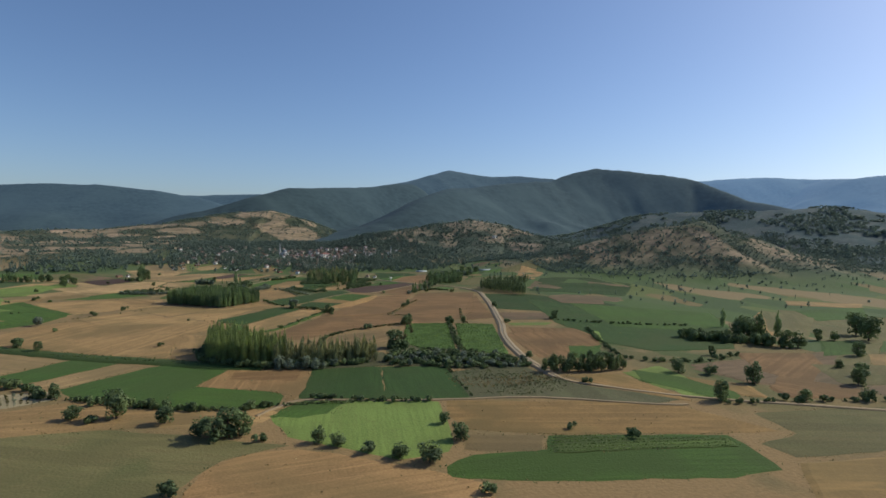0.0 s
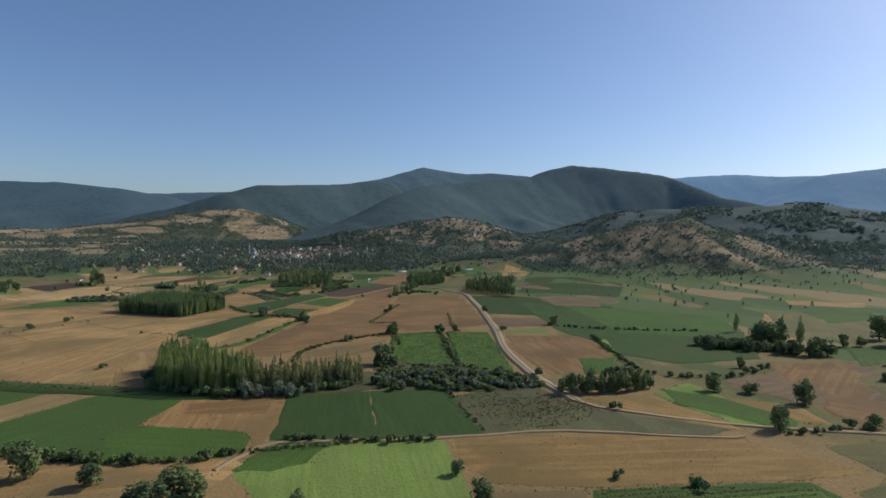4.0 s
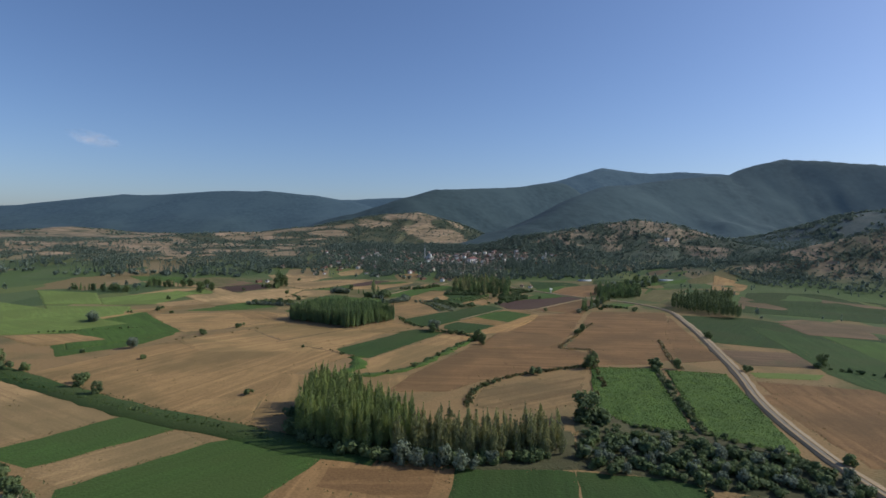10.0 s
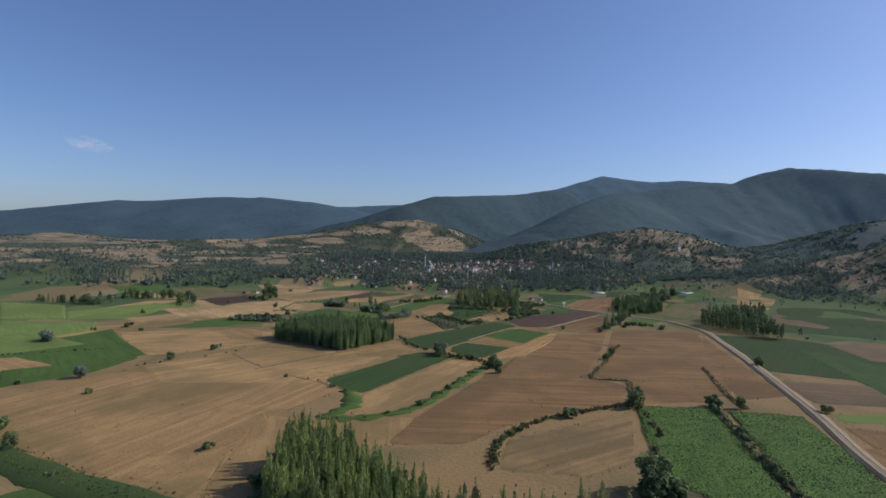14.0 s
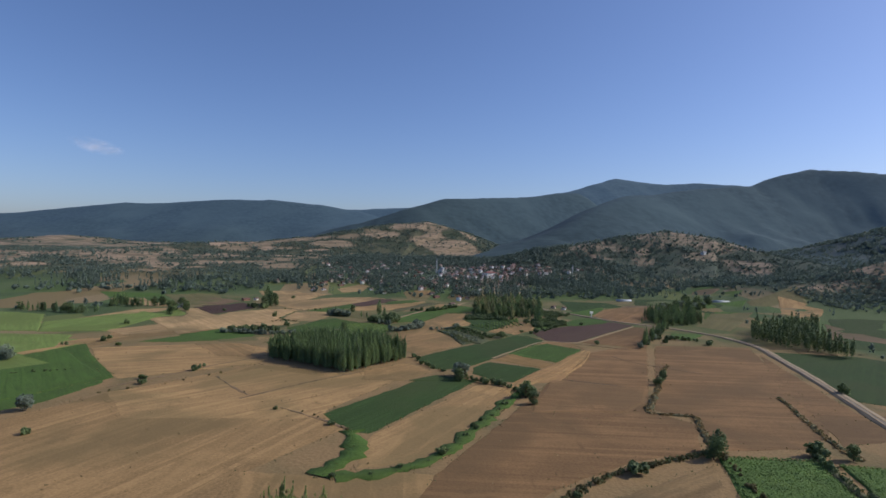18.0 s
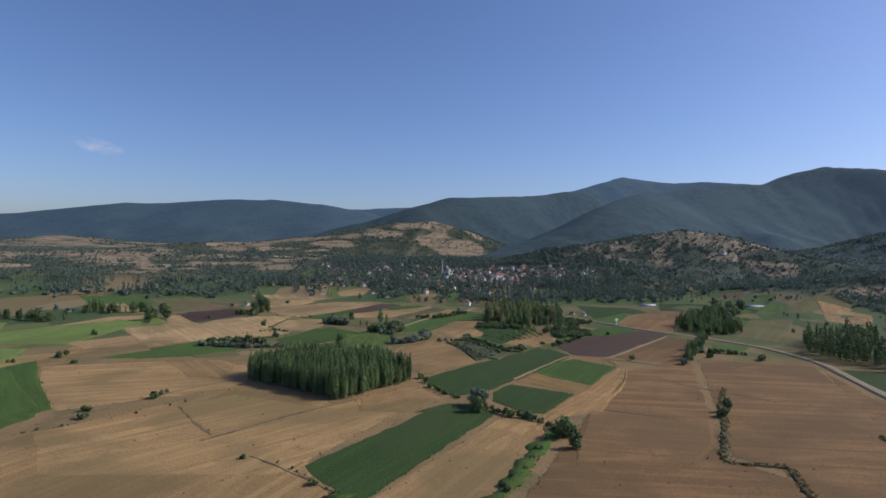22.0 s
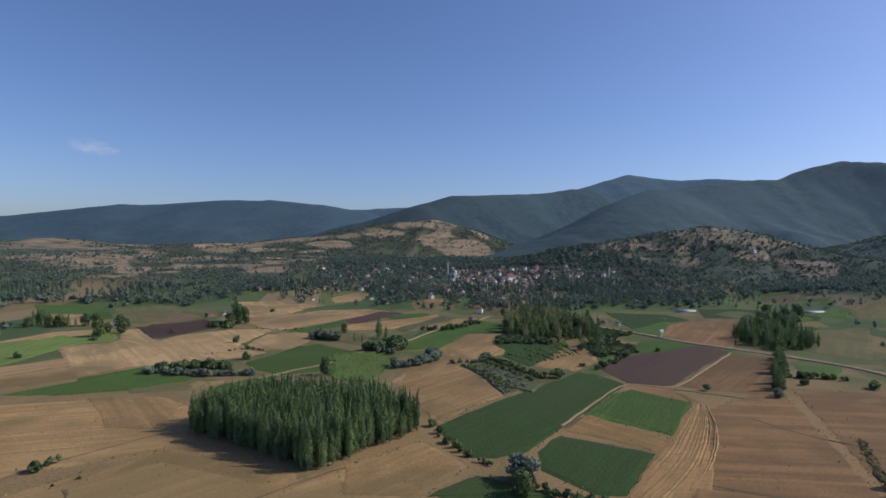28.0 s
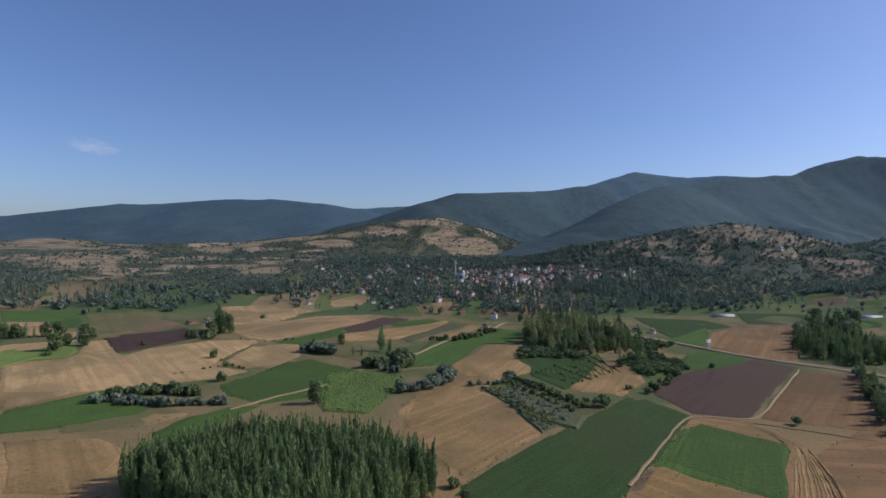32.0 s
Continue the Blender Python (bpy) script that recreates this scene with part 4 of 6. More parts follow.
strip("grass_verge", [(131, 483), (118, 462), (108, 442), (96, 420), (88, 406), (91, 403), (102, 400), (99, 390), (92, 367)], 2.0, 0.3, CROPS["scrub"], "weedy winding ditch line between stubble fields", "grass verge", 0.5, 0.08, 0.6)
strip("grass_verge", [(-30, 398), (-18, 386), (-36, 402), (-44, 408)], 0.7, 0.17, CROPS["brown"], "thin weedy margin in the stubble", "grass verge", 0.3, 0.0, 0.6)



# ---------------------------------------------------------------- trees
def tuft_mesh(name, centres, sizes, normals, mat, seed, bend=0.35, upright=0.0):
    """Many small bent leaf tufts, each two triangles pairs folded along the middle."""
    rng = np.random.RandomState(seed)
    n = len(centres)
    normals = normals / np.maximum(np.linalg.norm(normals, axis=1, keepdims=True), 1e-6)
    ref = rng.normal(size=(n, 3))
    u = np.cross(normals, ref) * (1 - upright) + np.array([0, 0, 1.6]) * upright
    u /= np.maximum(np.linalg.norm(u, axis=1, keepdims=True), 1e-6)
    v = np.cross(normals, u)
    v /= np.maximum(np.linalg.norm(v, axis=1, keepdims=True), 1e-6)
    s = sizes[:, None]
    k = rng.uniform(0.6, 1.2, (n, 4, 1))
    long = 1 + 0.6 * upright
    a = centres + u * s * k[:, 0] * long
    b = centres + v * s * 0.7 * k[:, 1] - normals * s * bend
    c = centres - u * s * k[:, 2] * long
    d = centres - v * s * 0.7 * k[:, 3] - normals * s * bend
    verts = np.stack([a, b, c, d], 1).reshape(-1, 3)
    i = np.arange(n)[:, None] * 4
    faces = np.concatenate([i + [0, 1, 2], i + [0, 2, 3]], 1).reshape(-1, 3)
    return mesh_of(name, verts.tolist(), faces.tolist(), mat)


def trunk_mesh(name, height, r0, r1, lean, seed, mat, limbs=0, limb_from=0.4, limb_len=1.0):
    rng = random.Random(seed)
    verts, faces = [], []

    def tube(p, q, ra, rb, sides=6):
        w = (q - p).normalized()
        a = w.orthogonal().normalized()
        b = w.cross(a)
        base = len(verts)
        for c, r in ((p, ra), (q, rb)):
            for i in range(sides):
                t = 2 * math.pi * i / sides
                verts.append(tuple(c + (a * math.cos(t) + b * math.sin(t)) * r))
        for i in range(sides):
            j = (i + 1) % sides
            faces.append((base + i, base + j, base + sides + j, base + sides + i))
    p = Vector((0, 0, -0.3))
    steps = 4
    axis = [p]
    for i in range(steps):
        q = Vector((lean * rng.uniform(-1, 1), lean * rng.uniform(-1, 1), height * (i + 1) / steps))
        tube(p, q, r0 + (r1 - r0) * i / steps, r0 + (r1 - r0) * (i + 1) / steps)
        p = q
        axis.append(q)
    for i in range(limbs):
        t = limb_from + (1 - limb_from) * (i + 0.5) / limbs
        s = axis[int(t * steps)]
        ang = i * 2.4 + rng.uniform(-0.4, 0.4)
        e = s + Vector((math.cos(ang), math.sin(ang), rng.uniform(0.5, 1.1))) * limb_len * rng.uniform(0.7, 1.1)
        tube(s, e, r0 * 0.45, r0 * 0.12, 4)
    return mesh_of(name, verts, faces, mat, True)


def crown_points(shape, count, seed):
    """Tuft centres, outward ways: shape lists lobes (x, y, z, rx, ry, rz) in metres."""
    rng = np.random.RandomState(seed)
    vol = np.array([l[3] * l[4] + l[3] * l[5] + l[4] * l[5] for l in shape])
    which = rng.choice(len(shape), count, p=vol / vol.sum())
    way = rng.normal(size=(count, 3))
    way /= np.linalg.norm(way, axis=1, keepdims=True)
    lobes = np.array(shape)[which]
    r = rng.uniform(0.62, 1.06, (count, 1)) ** 0.6
    pts = lobes[:, :3] + way * lobes[:, 3:] * r
    nor = way / lobes[:, 3:] + rng.normal(size=(count, 3)) * 0.25 / lobes[:, 3:].mean()
    return pts, nor


def core_mesh_points(shape, seed):
    """A few inner tufts that keep the heart of the crown dark and dense."""
    pts, nor = crown_points([(x, y, z, a * 0.55, b * 0.55, c * 0.6) for x, y, z, a, b, c in shape], 26, seed)
    return pts, nor


def crown_mesh(name, shape, count, tuft, mat, seed, upright=0.0):
    p, n = crown_points(shape, count, seed)
    q, m = core_mesh_points(shape, seed + 1)
    rng = np.random.RandomState(seed + 2)
    sizes = np.concatenate([rng.uniform(0.6, 1.25, len(p)) * tuft, rng.uniform(1.2, 1.8, len(q)) * tuft])
    pts, nor = np.concatenate([p, q]), np.concatenate([n, m])
    keep = pts[:, 2] > 0.15
    return tuft_mesh(name, pts[keep], sizes[keep], nor[keep], mat, seed + 3, 0.35, upright)


def poplar_shape(h, spread, seed):
    rng = random.Random(seed)
    lobes = []
    for i in range(9):
        t = i / 8
        r = spread * (0.55 + 0.75 * math.sin(math.pi * min(1, 0.18 + t * 0.8))) * (1 - 0.68 * t ** 3)
        lobes.append((rng.uniform(-0.3, 0.3) * spread, rng.uniform(-0.3, 0.3) * spread, h * (0.14 + 0.80 * t), r, r * rng.uniform(0.85, 1.1), h * 0.09))
    return lobes


def round_shape(h, spread, seed, lobes=9):
    rng = random.Random(seed)
    out = [(0, 0, h * 0.5, spread * 0.8, spread * 0.76, h * 0.45)]
    for i in range(lobes):
        a, z = i * 2.399, rng.uniform(0.14, 0.76)
        r = spread * rng.uniform(0.30, 0.62)
        out.append((math.cos(a) * r, math.sin(a) * r, h * z, spread * rng.uniform(0.32, 0.5), spread * rng.uniform(0.32, 0.5), h * rng.uniform(0.14, 0.24)))
    return out


def bush_shape(h, spread, seed):
    rng = random.Random(seed)
    return [(rng.uniform(-0.6, 0.6) * spread, rng.uniform(-0.6, 0.6) * spread, h * rng.uniform(0.3, 0.62), spread * rng.uniform(0.4, 0.6), spread * rng.uniform(0.4, 0.6), h * rng.uniform(0.26, 0.4)) for _ in range(5)]


TREE_PARTS = {}
for v in range(6):
    TREE_PARTS["poplar", v] = (trunk_mesh("trunk", 12.0, 0.16, 0.04, 0.15, v, PALE_BARK), crown_mesh("crown", poplar_shape(13.0, 1.3 + 0.12 * (v % 3), v), 700, 0.29, LEAF["poplar"], 10 + v, 0.7), 13.0)
    TREE_PARTS["young", v] = (trunk_mesh("trunk", 11.0, 0.13, 0.03, 0.2, v + 20, PALE_BARK), crown_mesh("crown", poplar_shape(12.0, 0.8 + 0.1 * (v % 3), v + 40), 300, 0.3, LEAF["young"], 60 + v, 0.8), 12.0)
    TREE_PARTS["grove", v] = (trunk_mesh("trunk", 12.5, 0.16, 0.03, 0.2, v + 80, PALE_BARK), crown_mesh("crown", poplar_shape(13.5, 1.2 + 0.15 * (v % 3), v + 90), 800, 0.26, LEAF["grove"], 310 + v, 0.8), 13.5)
    TREE_PARTS["oak", v] = (trunk_mesh("trunk", 4.5, 0.28, 0.12, 0.25, v + 30, BARK, 5, 0.4, 2.2), crown_mesh("crown", round_shape(8.0, 3.0, v, 12), 470, 0.5, LEAF["oak"], 110 + v), 8.0)
    TREE_PARTS["willow", v] = (trunk_mesh("trunk", 3.0, 0.2, 0.08, 0.3, v + 50, BARK, 4, 0.35, 1.6), crown_mesh("crown", round_shape(5.5, 2.6, v + 70, 7), 320, 0.45, LEAF["willow"], 160 + v), 5.5)
BUSHES = {}
for v in range(5):
    for kind, leaf in (("bush", "oak"), ("dry_bush", "dry"), ("grey_bush", "willow")):
        BUSHES[kind, v] = crown_mesh(kind, bush_shape(3.0, 1.7, v + 7), 125, 0.47, LEAF[leaf], 210 + v + len(kind))

TREE_TAG = {
    "poplar": ("poplar", "tall dark green poplar with a narrow dense crown", "tree"),
    "young": ("slender_poplar", "slender yellow-green poplar with a thin crown", "tree"),
    "grove": ("leafy_poplar", "tall yellow-green poplar with a pointed crown", "tree"),
    "oak": ("tree", "dark green broad-leaved tree with a rounded crown", "tree"),
    "willow": ("willow", "silvery grey-green willow with a rounded crown", "tree"),
}
tree_rng = random.Random(5)


def tree(kind, x, y, height, group="", width=1.0, label=""):
    """A tree of its own: an empty at its foot with trunk and crown."""
    name, text, cat = TREE_TAG[kind]
    trunk, crown, full = TREE_PARTS[kind, tree_rng.randrange(6)]
    s = height / full
    w = s * width * tree_rng.uniform(0.9, 1.12)
    root = empty(name, pose(x, y, ground_z(x, y), 0, 0, tree_rng.uniform(0, 360)) @ Matrix.Diagonal((w, w, s, 1)), label or text, cat, group)
    part("trunk", trunk, root)
    part("crown", crown, root)
    return root


def bush(x, y, height, kind="bush", width=1.0, group="", label="dark green field shrub growing on a field edge"):
    v = tree_rng.randrange(5)
    s = height / 2.9
    ob = new(kind, BUSHES[kind, v])
    ob.matrix_basis = pose(x, y, ground_z(x, y) - 0.1, 0, 0, tree_rng.uniform(0, 360)) @ Matrix.Diagonal((s * width, s * width * tree_rng.uniform(0.8, 1.2), s, 1))
    return tagged(ob, label, "shrub", group)


def inside(x, y, poly):
    hit = False
    for (x0, y0), (x1, y1) in zip(poly, poly[1:] + poly[:1]):
        if (y0 > y) != (y1 > y) and x < (x1 - x0) * (y - y0) / (y1 - y0) + x0:
            hit = not hit
    return hit


def scatter(poly, spacing, seed, jitter=0.35):
    """Points on a jittered grid within a polygon."""
    rng = random.Random(seed)
    xs, ys = [p[0] for p in poly], [p[1] for p in poly]
    out, y, odd = [], min(ys), 0
    while y < max(ys):
        x = min(xs) + (odd % 2) * spacing / 2
        while x < max(xs):
            px, py = x + rng.uniform(-jitter, jitter) * spacing, y + rng.uniform(-jitter, jitter) * spacing
            if inside(px, py, poly):
                out.append((px, py))
            x += spacing
        y += spacing * 0.87
        odd += 1
    return out


def along(points, step, seed, spread=0.6):
    rng = random.Random(seed)
    out, last = [], None
    for p in smooth_line(points, 0.5):
        if last is None or (p - last).length > step * rng.uniform(0.6, 1.4):
            out.append((p.x + rng.uniform(-spread, spread), p.y + rng.uniform(-spread, spread)))
            last = p
    return out


def hedge(points, step, height, kind, label, seed, spread=0.7, gap=0.1):
    """A hedgerow: bushes of uneven height grown together in one line."""
    rng = random.Random(seed)
    verts, faces = [], []
    for x, y in along(points, step, seed, spread):
        if rng.random() < gap:
            continue
        src = BUSHES[kind, rng.randrange(5)]
        co = np.empty(len(src.vertices) * 3)
        src.vertices.foreach_get("co", co)
        s = height / 2.9 * rng.uniform(0.55, 1.25)
        m = pose(x, y, ground_z(x, y) - 0.1, 0, 0, rng.uniform(0, 360)) @ Matrix.Diagonal((s * rng.uniform(0.8, 1.3), s * rng.uniform(0.8, 1.3), s, 1))
        c = co.reshape(-1, 3) @ np.array(m.to_3x3()).T + np.array(m.translation)
        base = len(verts)
        verts.extend(c.tolist())
        faces.extend([[i + base for i in f.vertices] for f in src.polygons])
    ob = new("hedgerow", mesh_of("hedgerow", verts, faces, BUSHES[kind, 0].materials[0]))
    return tagged(ob, label, "hedgerow", "hedgerows between the fields", "stuff")


# the square poplar copse in mid valley
COPSE = [(-70, 493), (-48, 477), (-27, 462), (1, 494), (-11, 508), (-20, 516), (-50, 517), (-68, 505)]


def edge_gap(x, y, poly):
    best = 1e9
    for a, b in zip(poly, poly[1:] + poly[:1]):
        a, b, p = Vector(a), Vector(b), Vector((x, y))
        t = max(0, min(1, (p - a).dot(b - a) / (b - a).length_squared))
        best = min(best, (p - a.lerp(b, t)).length)
    return best


def copse_height(x, y):
    return 10.4 + 3.0 * min(1, edge_gap(x, y, COPSE) / 12) + tree_rng.uniform(-2.2, 1.7)
back_rows = []
for x, y in scatter(COPSE, 2.15, 11, 0.36):
    if y > 484:
        back_rows.append((x, y, copse_height(x, y)))
        continue
    tree("poplar", x, y, copse_height(x, y), "poplars of the copse", 0.8)

def joined_trees(name, kind, spots, label, seed):
    """Trees of one kind too many to pick apart, trunks and crowns in one mesh each."""
    rng = random.Random(seed)
    for piece in (0, 1):
        vs, fs, base = [], [], 0
        for x, y, h in spots:
            src = TREE_PARTS[kind, rng.randrange(6)]
            me, k = src[piece], h / src[2]
            co = np.empty(len(me.vertices) * 3)
            me.vertices.foreach_get("co", co)
            m = pose(x, y, 0, 0, 0, rng.uniform(0, 360)) @ Matrix.Diagonal((0.8 * k, 0.8 * k, k, 1))
            vs.append(co.reshape(-1, 3) @ np.array(m.to_3x3()).T + np.array(m.translation))
            fs.extend([tuple(i + base for i in f.vertices) for f in me.polygons])
            base += len(me.vertices)
        tagged(new(name if piece else name + "_trunks", mesh_of(name, np.concatenate(vs).tolist(), fs, TREE_PARTS[kind, 0][piece].materials[0])), label if piece else "slender pale trunks of the copse's back rows", "woodland", "", "stuff")


joined_trees("poplar_stand", "poplar", back_rows, "back rows of the dense green poplar copse", 17)

# the long grove by the ditch: dense tall block, thin young poplars, silver willows in front
for x, y in scatter([(-26, 281), (-9, 269), (3, 266), (12, 271), (1, 290), (-14, 313), (-27, 317)], 2.25, 12, 0.42):
    tree("grove", x, y, 13.2 + tree_rng.uniform(-2.6, 1.8), "poplars of the ditch grove", 0.78)
for x, y in scatter([(2, 265), (26, 261), (50, 264), (48, 275), (24, 272), (10, 280)], 2.5, 13, 0.45):
    tree("young", x, y, 10.4 + tree_rng.uniform(-3.4, 2.0), "slender poplars of the ditch grove", 1.35)
for x, y in along([(1, 263), (12, 259), (22, 257.5), (29, 258)], 2.9, 14, 1.7):
    tree("willow", x, y, tree_rng.uniform(3.0, 6.6), "willows along the ditch", 0.95)
for x, y in along([(-27, 318), (-29, 300), (-27, 283), (-18, 274), (-9, 268), (2, 264), (14, 262), (27, 261), (44, 262)], 2.0, 18, 1.5):
    bush(x, y, tree_rng.uniform(1.8, 4.6), "bush", 1.15, "undergrowth of the ditch grove", "dark shrub in the undergrowth below the poplars")
for x, y in scatter([(50, 256), (69, 250), (87, 241), (105, 237), (117, 238), (117, 250), (106, 264), (83, 275), (60, 281)], 3.7, 15, 0.48):
    k = tree_rng.random()
    if k < 0.16:
        tree("willow", x, y, tree_rng.uniform(2.8, 4.4), "willows along the ditch")
    else:
        bush(x, y, tree_rng.uniform(1.5, 4.0), "bush" if k < 0.9 else "grey_bush", 1.35, "shrubs of the ditch belt", "dense shrub in the green belt beside the ditch")
for x, y in along([(119, 229), (128, 225), (137, 224), (148, 223), (158, 225)], 3.2, 16, 1.6) + along([(124, 233), (140, 229), (152, 228)], 3.6, 17, 1.6):
    tree("oak", x, y, tree_rng.uniform(6.0, 9.0), "trees of the roadside row", 0.75)

# single field trees and shrubs
for x, y, h in [(-46.4, 207.5, 10.2), (-59.2, 209.7, 4.8), (-31.2, 198.6, 5.9), (13, 170, 4.8), (18, 166, 4.4), (33, 153, 4.8), (40, 148, 6.4), (53.2, 175.7, 4.1), (53.5, 161, 5.7), (161.8, 171.8, 8.7), (195.4, 188.5, 9.5), (176.6, 211.7, 7), (188.6, 205, 5.4), (193.7, 163, 5), (217.8, 156.8, 5.8), (296.7, 216.2, 8.7), (254.2, 184.6, 6.8), (259.8, 199.3, 4.5)]:
    tree("oak", x, y, h, "single field trees", 1.1 if h > 7 else 1.5)
for x, y, h in [(-53.1, 204.9, 2.9), (-3.2, 175.4, 2.9), (26, 158, 3.4), (-23, 147, 3.6), (48, 127, 3.0), (90.9, 160.3, 2.6), (105.3, 148.8, 3.5), (125.6, 206, 3.2), (185.4, 165.7, 3.4), (177.9, 165.9, 1.9), (-117, 338.3, 4.7), (-105, 265, 4.9), (-96.2, 258.2, 3.9), (-90.5, 254.2, 4.2), (-84.8, 249.7, 3.2), (-77.8, 241, 2.7), (-56.6, 224.1, 3.3), (-159.3, 358.5, 4.6), (-151, 358.5, 3.9), (-221.6, 399.7, 4.8), (-50.6, 323.5, 2.6), (158.5, 355.5, 3.5), (124.6, 255.1, 3.5), (-113.1, 379.7, 2.6), (-106.5, 439.4, 2.5), (-93.3, 467.9, 2.7), (-45.3, 405.9, 1.6), (-23.9, 389.7, 1.9), (10.8, 364.7, 2.6), (22.7, 388.5, 1.9), (61.9, 350.8, 4.2), (120.7, 363.3, 4.9)]:
    bush(x, y, h, "bush", 1.2, "single field shrubs")
for x, y, h in [(183.7, 433.2, 4.7), (-146.5, 393.2, 2.3), (-183.6, 518.9, 2.5), (-155.8, 519.8, 2.4), (49.8, 426.9, 4.4), (-109.7, 447.2, 2.6), (-94.2, 463.2, 3.1), (-169.4, 533.2, 3.8), (-188.9, 595.6, 3.8), (-83.2, 596.2, 4.1), (110.1, 445.1, 4.2), (114.5, 540.1, 3), (160.4, 548.5, 3.3), (185.3, 542.7, 4), (58.8, 558.6, 4.8), (-179.5, 642.3, 3.2), (-149, 671.4, 2.7), (-115.2, 773.2, 3.3), (-123, 692.3, 4.8), (127.6, 619, 2.8), (75.9, 582.2, 2.3), (21, 694.3, 4.6)]:
    bush(x, y, h, "bush", 1.2, "single field shrubs")
for x, y, h in [(-103.6, 323.8, 5.5), (-71.6, 235.8, 5.9), (-195.1, 380.1, 6.6), (-183.1, 372.6, 7.8), (-174.7, 368.2, 9.7), (-166, 365.4, 8.2), (-247.9, 423.9, 7.8), (-115.5, 333.9, 5.7), (47.8, 414.2, 5.6), (22.6, 449.4, 6.2), (199.5, 363.4, 7.1), (88.1, 360.9, 7), (46.6, 423.3, 7.2), (23.8, 458.3, 6.2), (92.1, 366, 7), (128.7, 360, 5.4), (-184.7, 655.8, 10.8), (-178.5, 669.2, 7.7), (-186.8, 669.1, 7.1), (-123.8, 698.7, 10.8), (-101.4, 639.4, 5.4), (114, 451.1, 5.7), (-46.4, 675.1, 6.6), (-190.9, 691.4, 8.9), (-186.3, 691.5, 6.6), (-130.8, 692.2, 5.5)]:
    tree("oak", x, y, h, "single field trees", 1.1)
for x, y, h in [(87.3, 621.2, 6.4), (66.3, 763.9, 5.6)]:
    tree("oak", x, y, h, "single field trees", 1.1)
for x, y, h in [(99.9, 633.3, 17.6), (-23.8, 657.2, 13.8), (-19.3, 652.8, 8.5), (-57.2, 652.6, 8.1), (-51.6, 652.6, 6.3), (-46.8, 648.4, 6.8), (-36.8, 645.8, 5.6), (-32.4, 643.1, 5), (-123.5, 711.9, 18.8), (-121.6, 716.1, 13.2), (-127.8, 722.4, 17.6)]:
    tree("poplar", x, y, h, "lone poplars of the valley", 1.1)
for x, y, h in [(-20, 184, 6.5), (-16, 180, 7.5), (-12, 183, 9.0), (-8, 182, 7.5)]:
    tree("oak", x, y, h, "trees of the near clump", 1.4, "broad dark green tree in a dense field clump")
for x, y, h in ((-128, 403, 6.2), (-190, 484, 7.6), (-187, 480, 6.0)):
    tree("willow", x, y, h, "single field trees", 1.1, "silver-leaved round tree standing in a field")
tree("oak", -40.5, 564.4, 9.0, "single field trees", 0.85, "dark upright field tree beyond the poplar copse")
tree("oak", 65.4, 293.5, 10.5, "single field trees", 1.5, "broad dense dark green tree beside the maize")
for x, y, h in [(62.0, 291.0, 5.0), (68.5, 291.5, 5.5), (64.5, 289.5, 4.0)]:
    bush(x, y, h, "bush", 1.2, "single field shrubs")
tree("willow", 24, 456, 7.0, "single field trees", 1.45, "large silver-leaved round tree at the field corner")

for x, y, h in [(237.2, 174.3, 8.5), (275.6, 273.2, 13.1), (277.5, 269.0, 14.9), (285.6, 270.1, 15.2), (277.9, 244.2, 10.7), (285.5, 241.9, 10.1), (220.2, 237.1, 5.6), (317.1, 255.1, 7.9), (327.0, 252.1, 7.2), (360.1, 262.6, 15.7), (348.9, 247.2, 16.7)]:
    tree("oak", x, y, h, "single field trees", 1.1)
for x, y, h in [(-184.8, 383.2, 12.2)]:
    tree("oak", x, y, h, "single field trees", 1.1)
for x, y, h in [(296.4, 307.1, 13.2), (291.1, 272.1, 16.2), (298.2, 266.3, 17.0), (273.3, 273.9, 12.7)]:
    tree("poplar", x, y, h, "lone poplars of the valley", 1.0)
for x, y, h in [(-250.4, 701.1, 10.0), (-246.7, 698.8, 10.8), (-244.3, 698.9, 11.6), (-240.4, 696.6, 11.1), (-239.1, 699.1, 9.8)]:
    tree("poplar", x, y, h, "lone poplars of the valley", 1.0)

# hedgerows
H = "overgrown hedgerow of dark shrubs between fields"
hedge([(-67, 234), (-55, 225), (-43, 219), (-28, 211), (-21, 209), (-9, 206), (3, 208)], 3.4, 3.0, "bush", H, 31)
hedge([(13, 214), (24, 211), (35, 206), (41, 203), (56, 200)], 2.6, 2.4, "bush", H, 32)
hedge([(79, 247), (76, 228), (73, 200)], 2.0, 1.1, "bush", "thin overgrown margin beside the rough pasture", 30, 0.4, 0.15)
hedge([(28, 312), (34, 329), (45, 342), (56, 351), (76, 360), (92, 367)], 1.5, 1.4, "dry_bush", "dry brownish hedgerow round a stubble field", 33)
hedge([(28, 308), (34, 328), (46, 343)], 4.0, 1.6, "bush", H, 34)
hedge([(118, 360), (113, 339), (105, 310), (98, 278)], 3.0, 2.6, "bush", H, 35, 0.5, 0.3)
hedge([(150, 424), (142, 400), (134, 376), (130, 360)], 5.0, 1.1, "bush", H, 36, 0.4, 0.3)
hedge([(92, 367), (90, 355), (84, 330), (70, 306)], 2.6, 2.0, "dry_bush", H, 37, 0.4, 0.2)
hedge([(24, 462), (31, 447), (41, 441), (47, 427)], 1.9, 2.6, "bush", H, 38, 0.6, 0.05)
hedge([(45, 430), (23, 387), (10, 363), (-2, 353), (-17, 349)], 11.0, 1.6, "bush", H, 39, 0.9, 0.3)
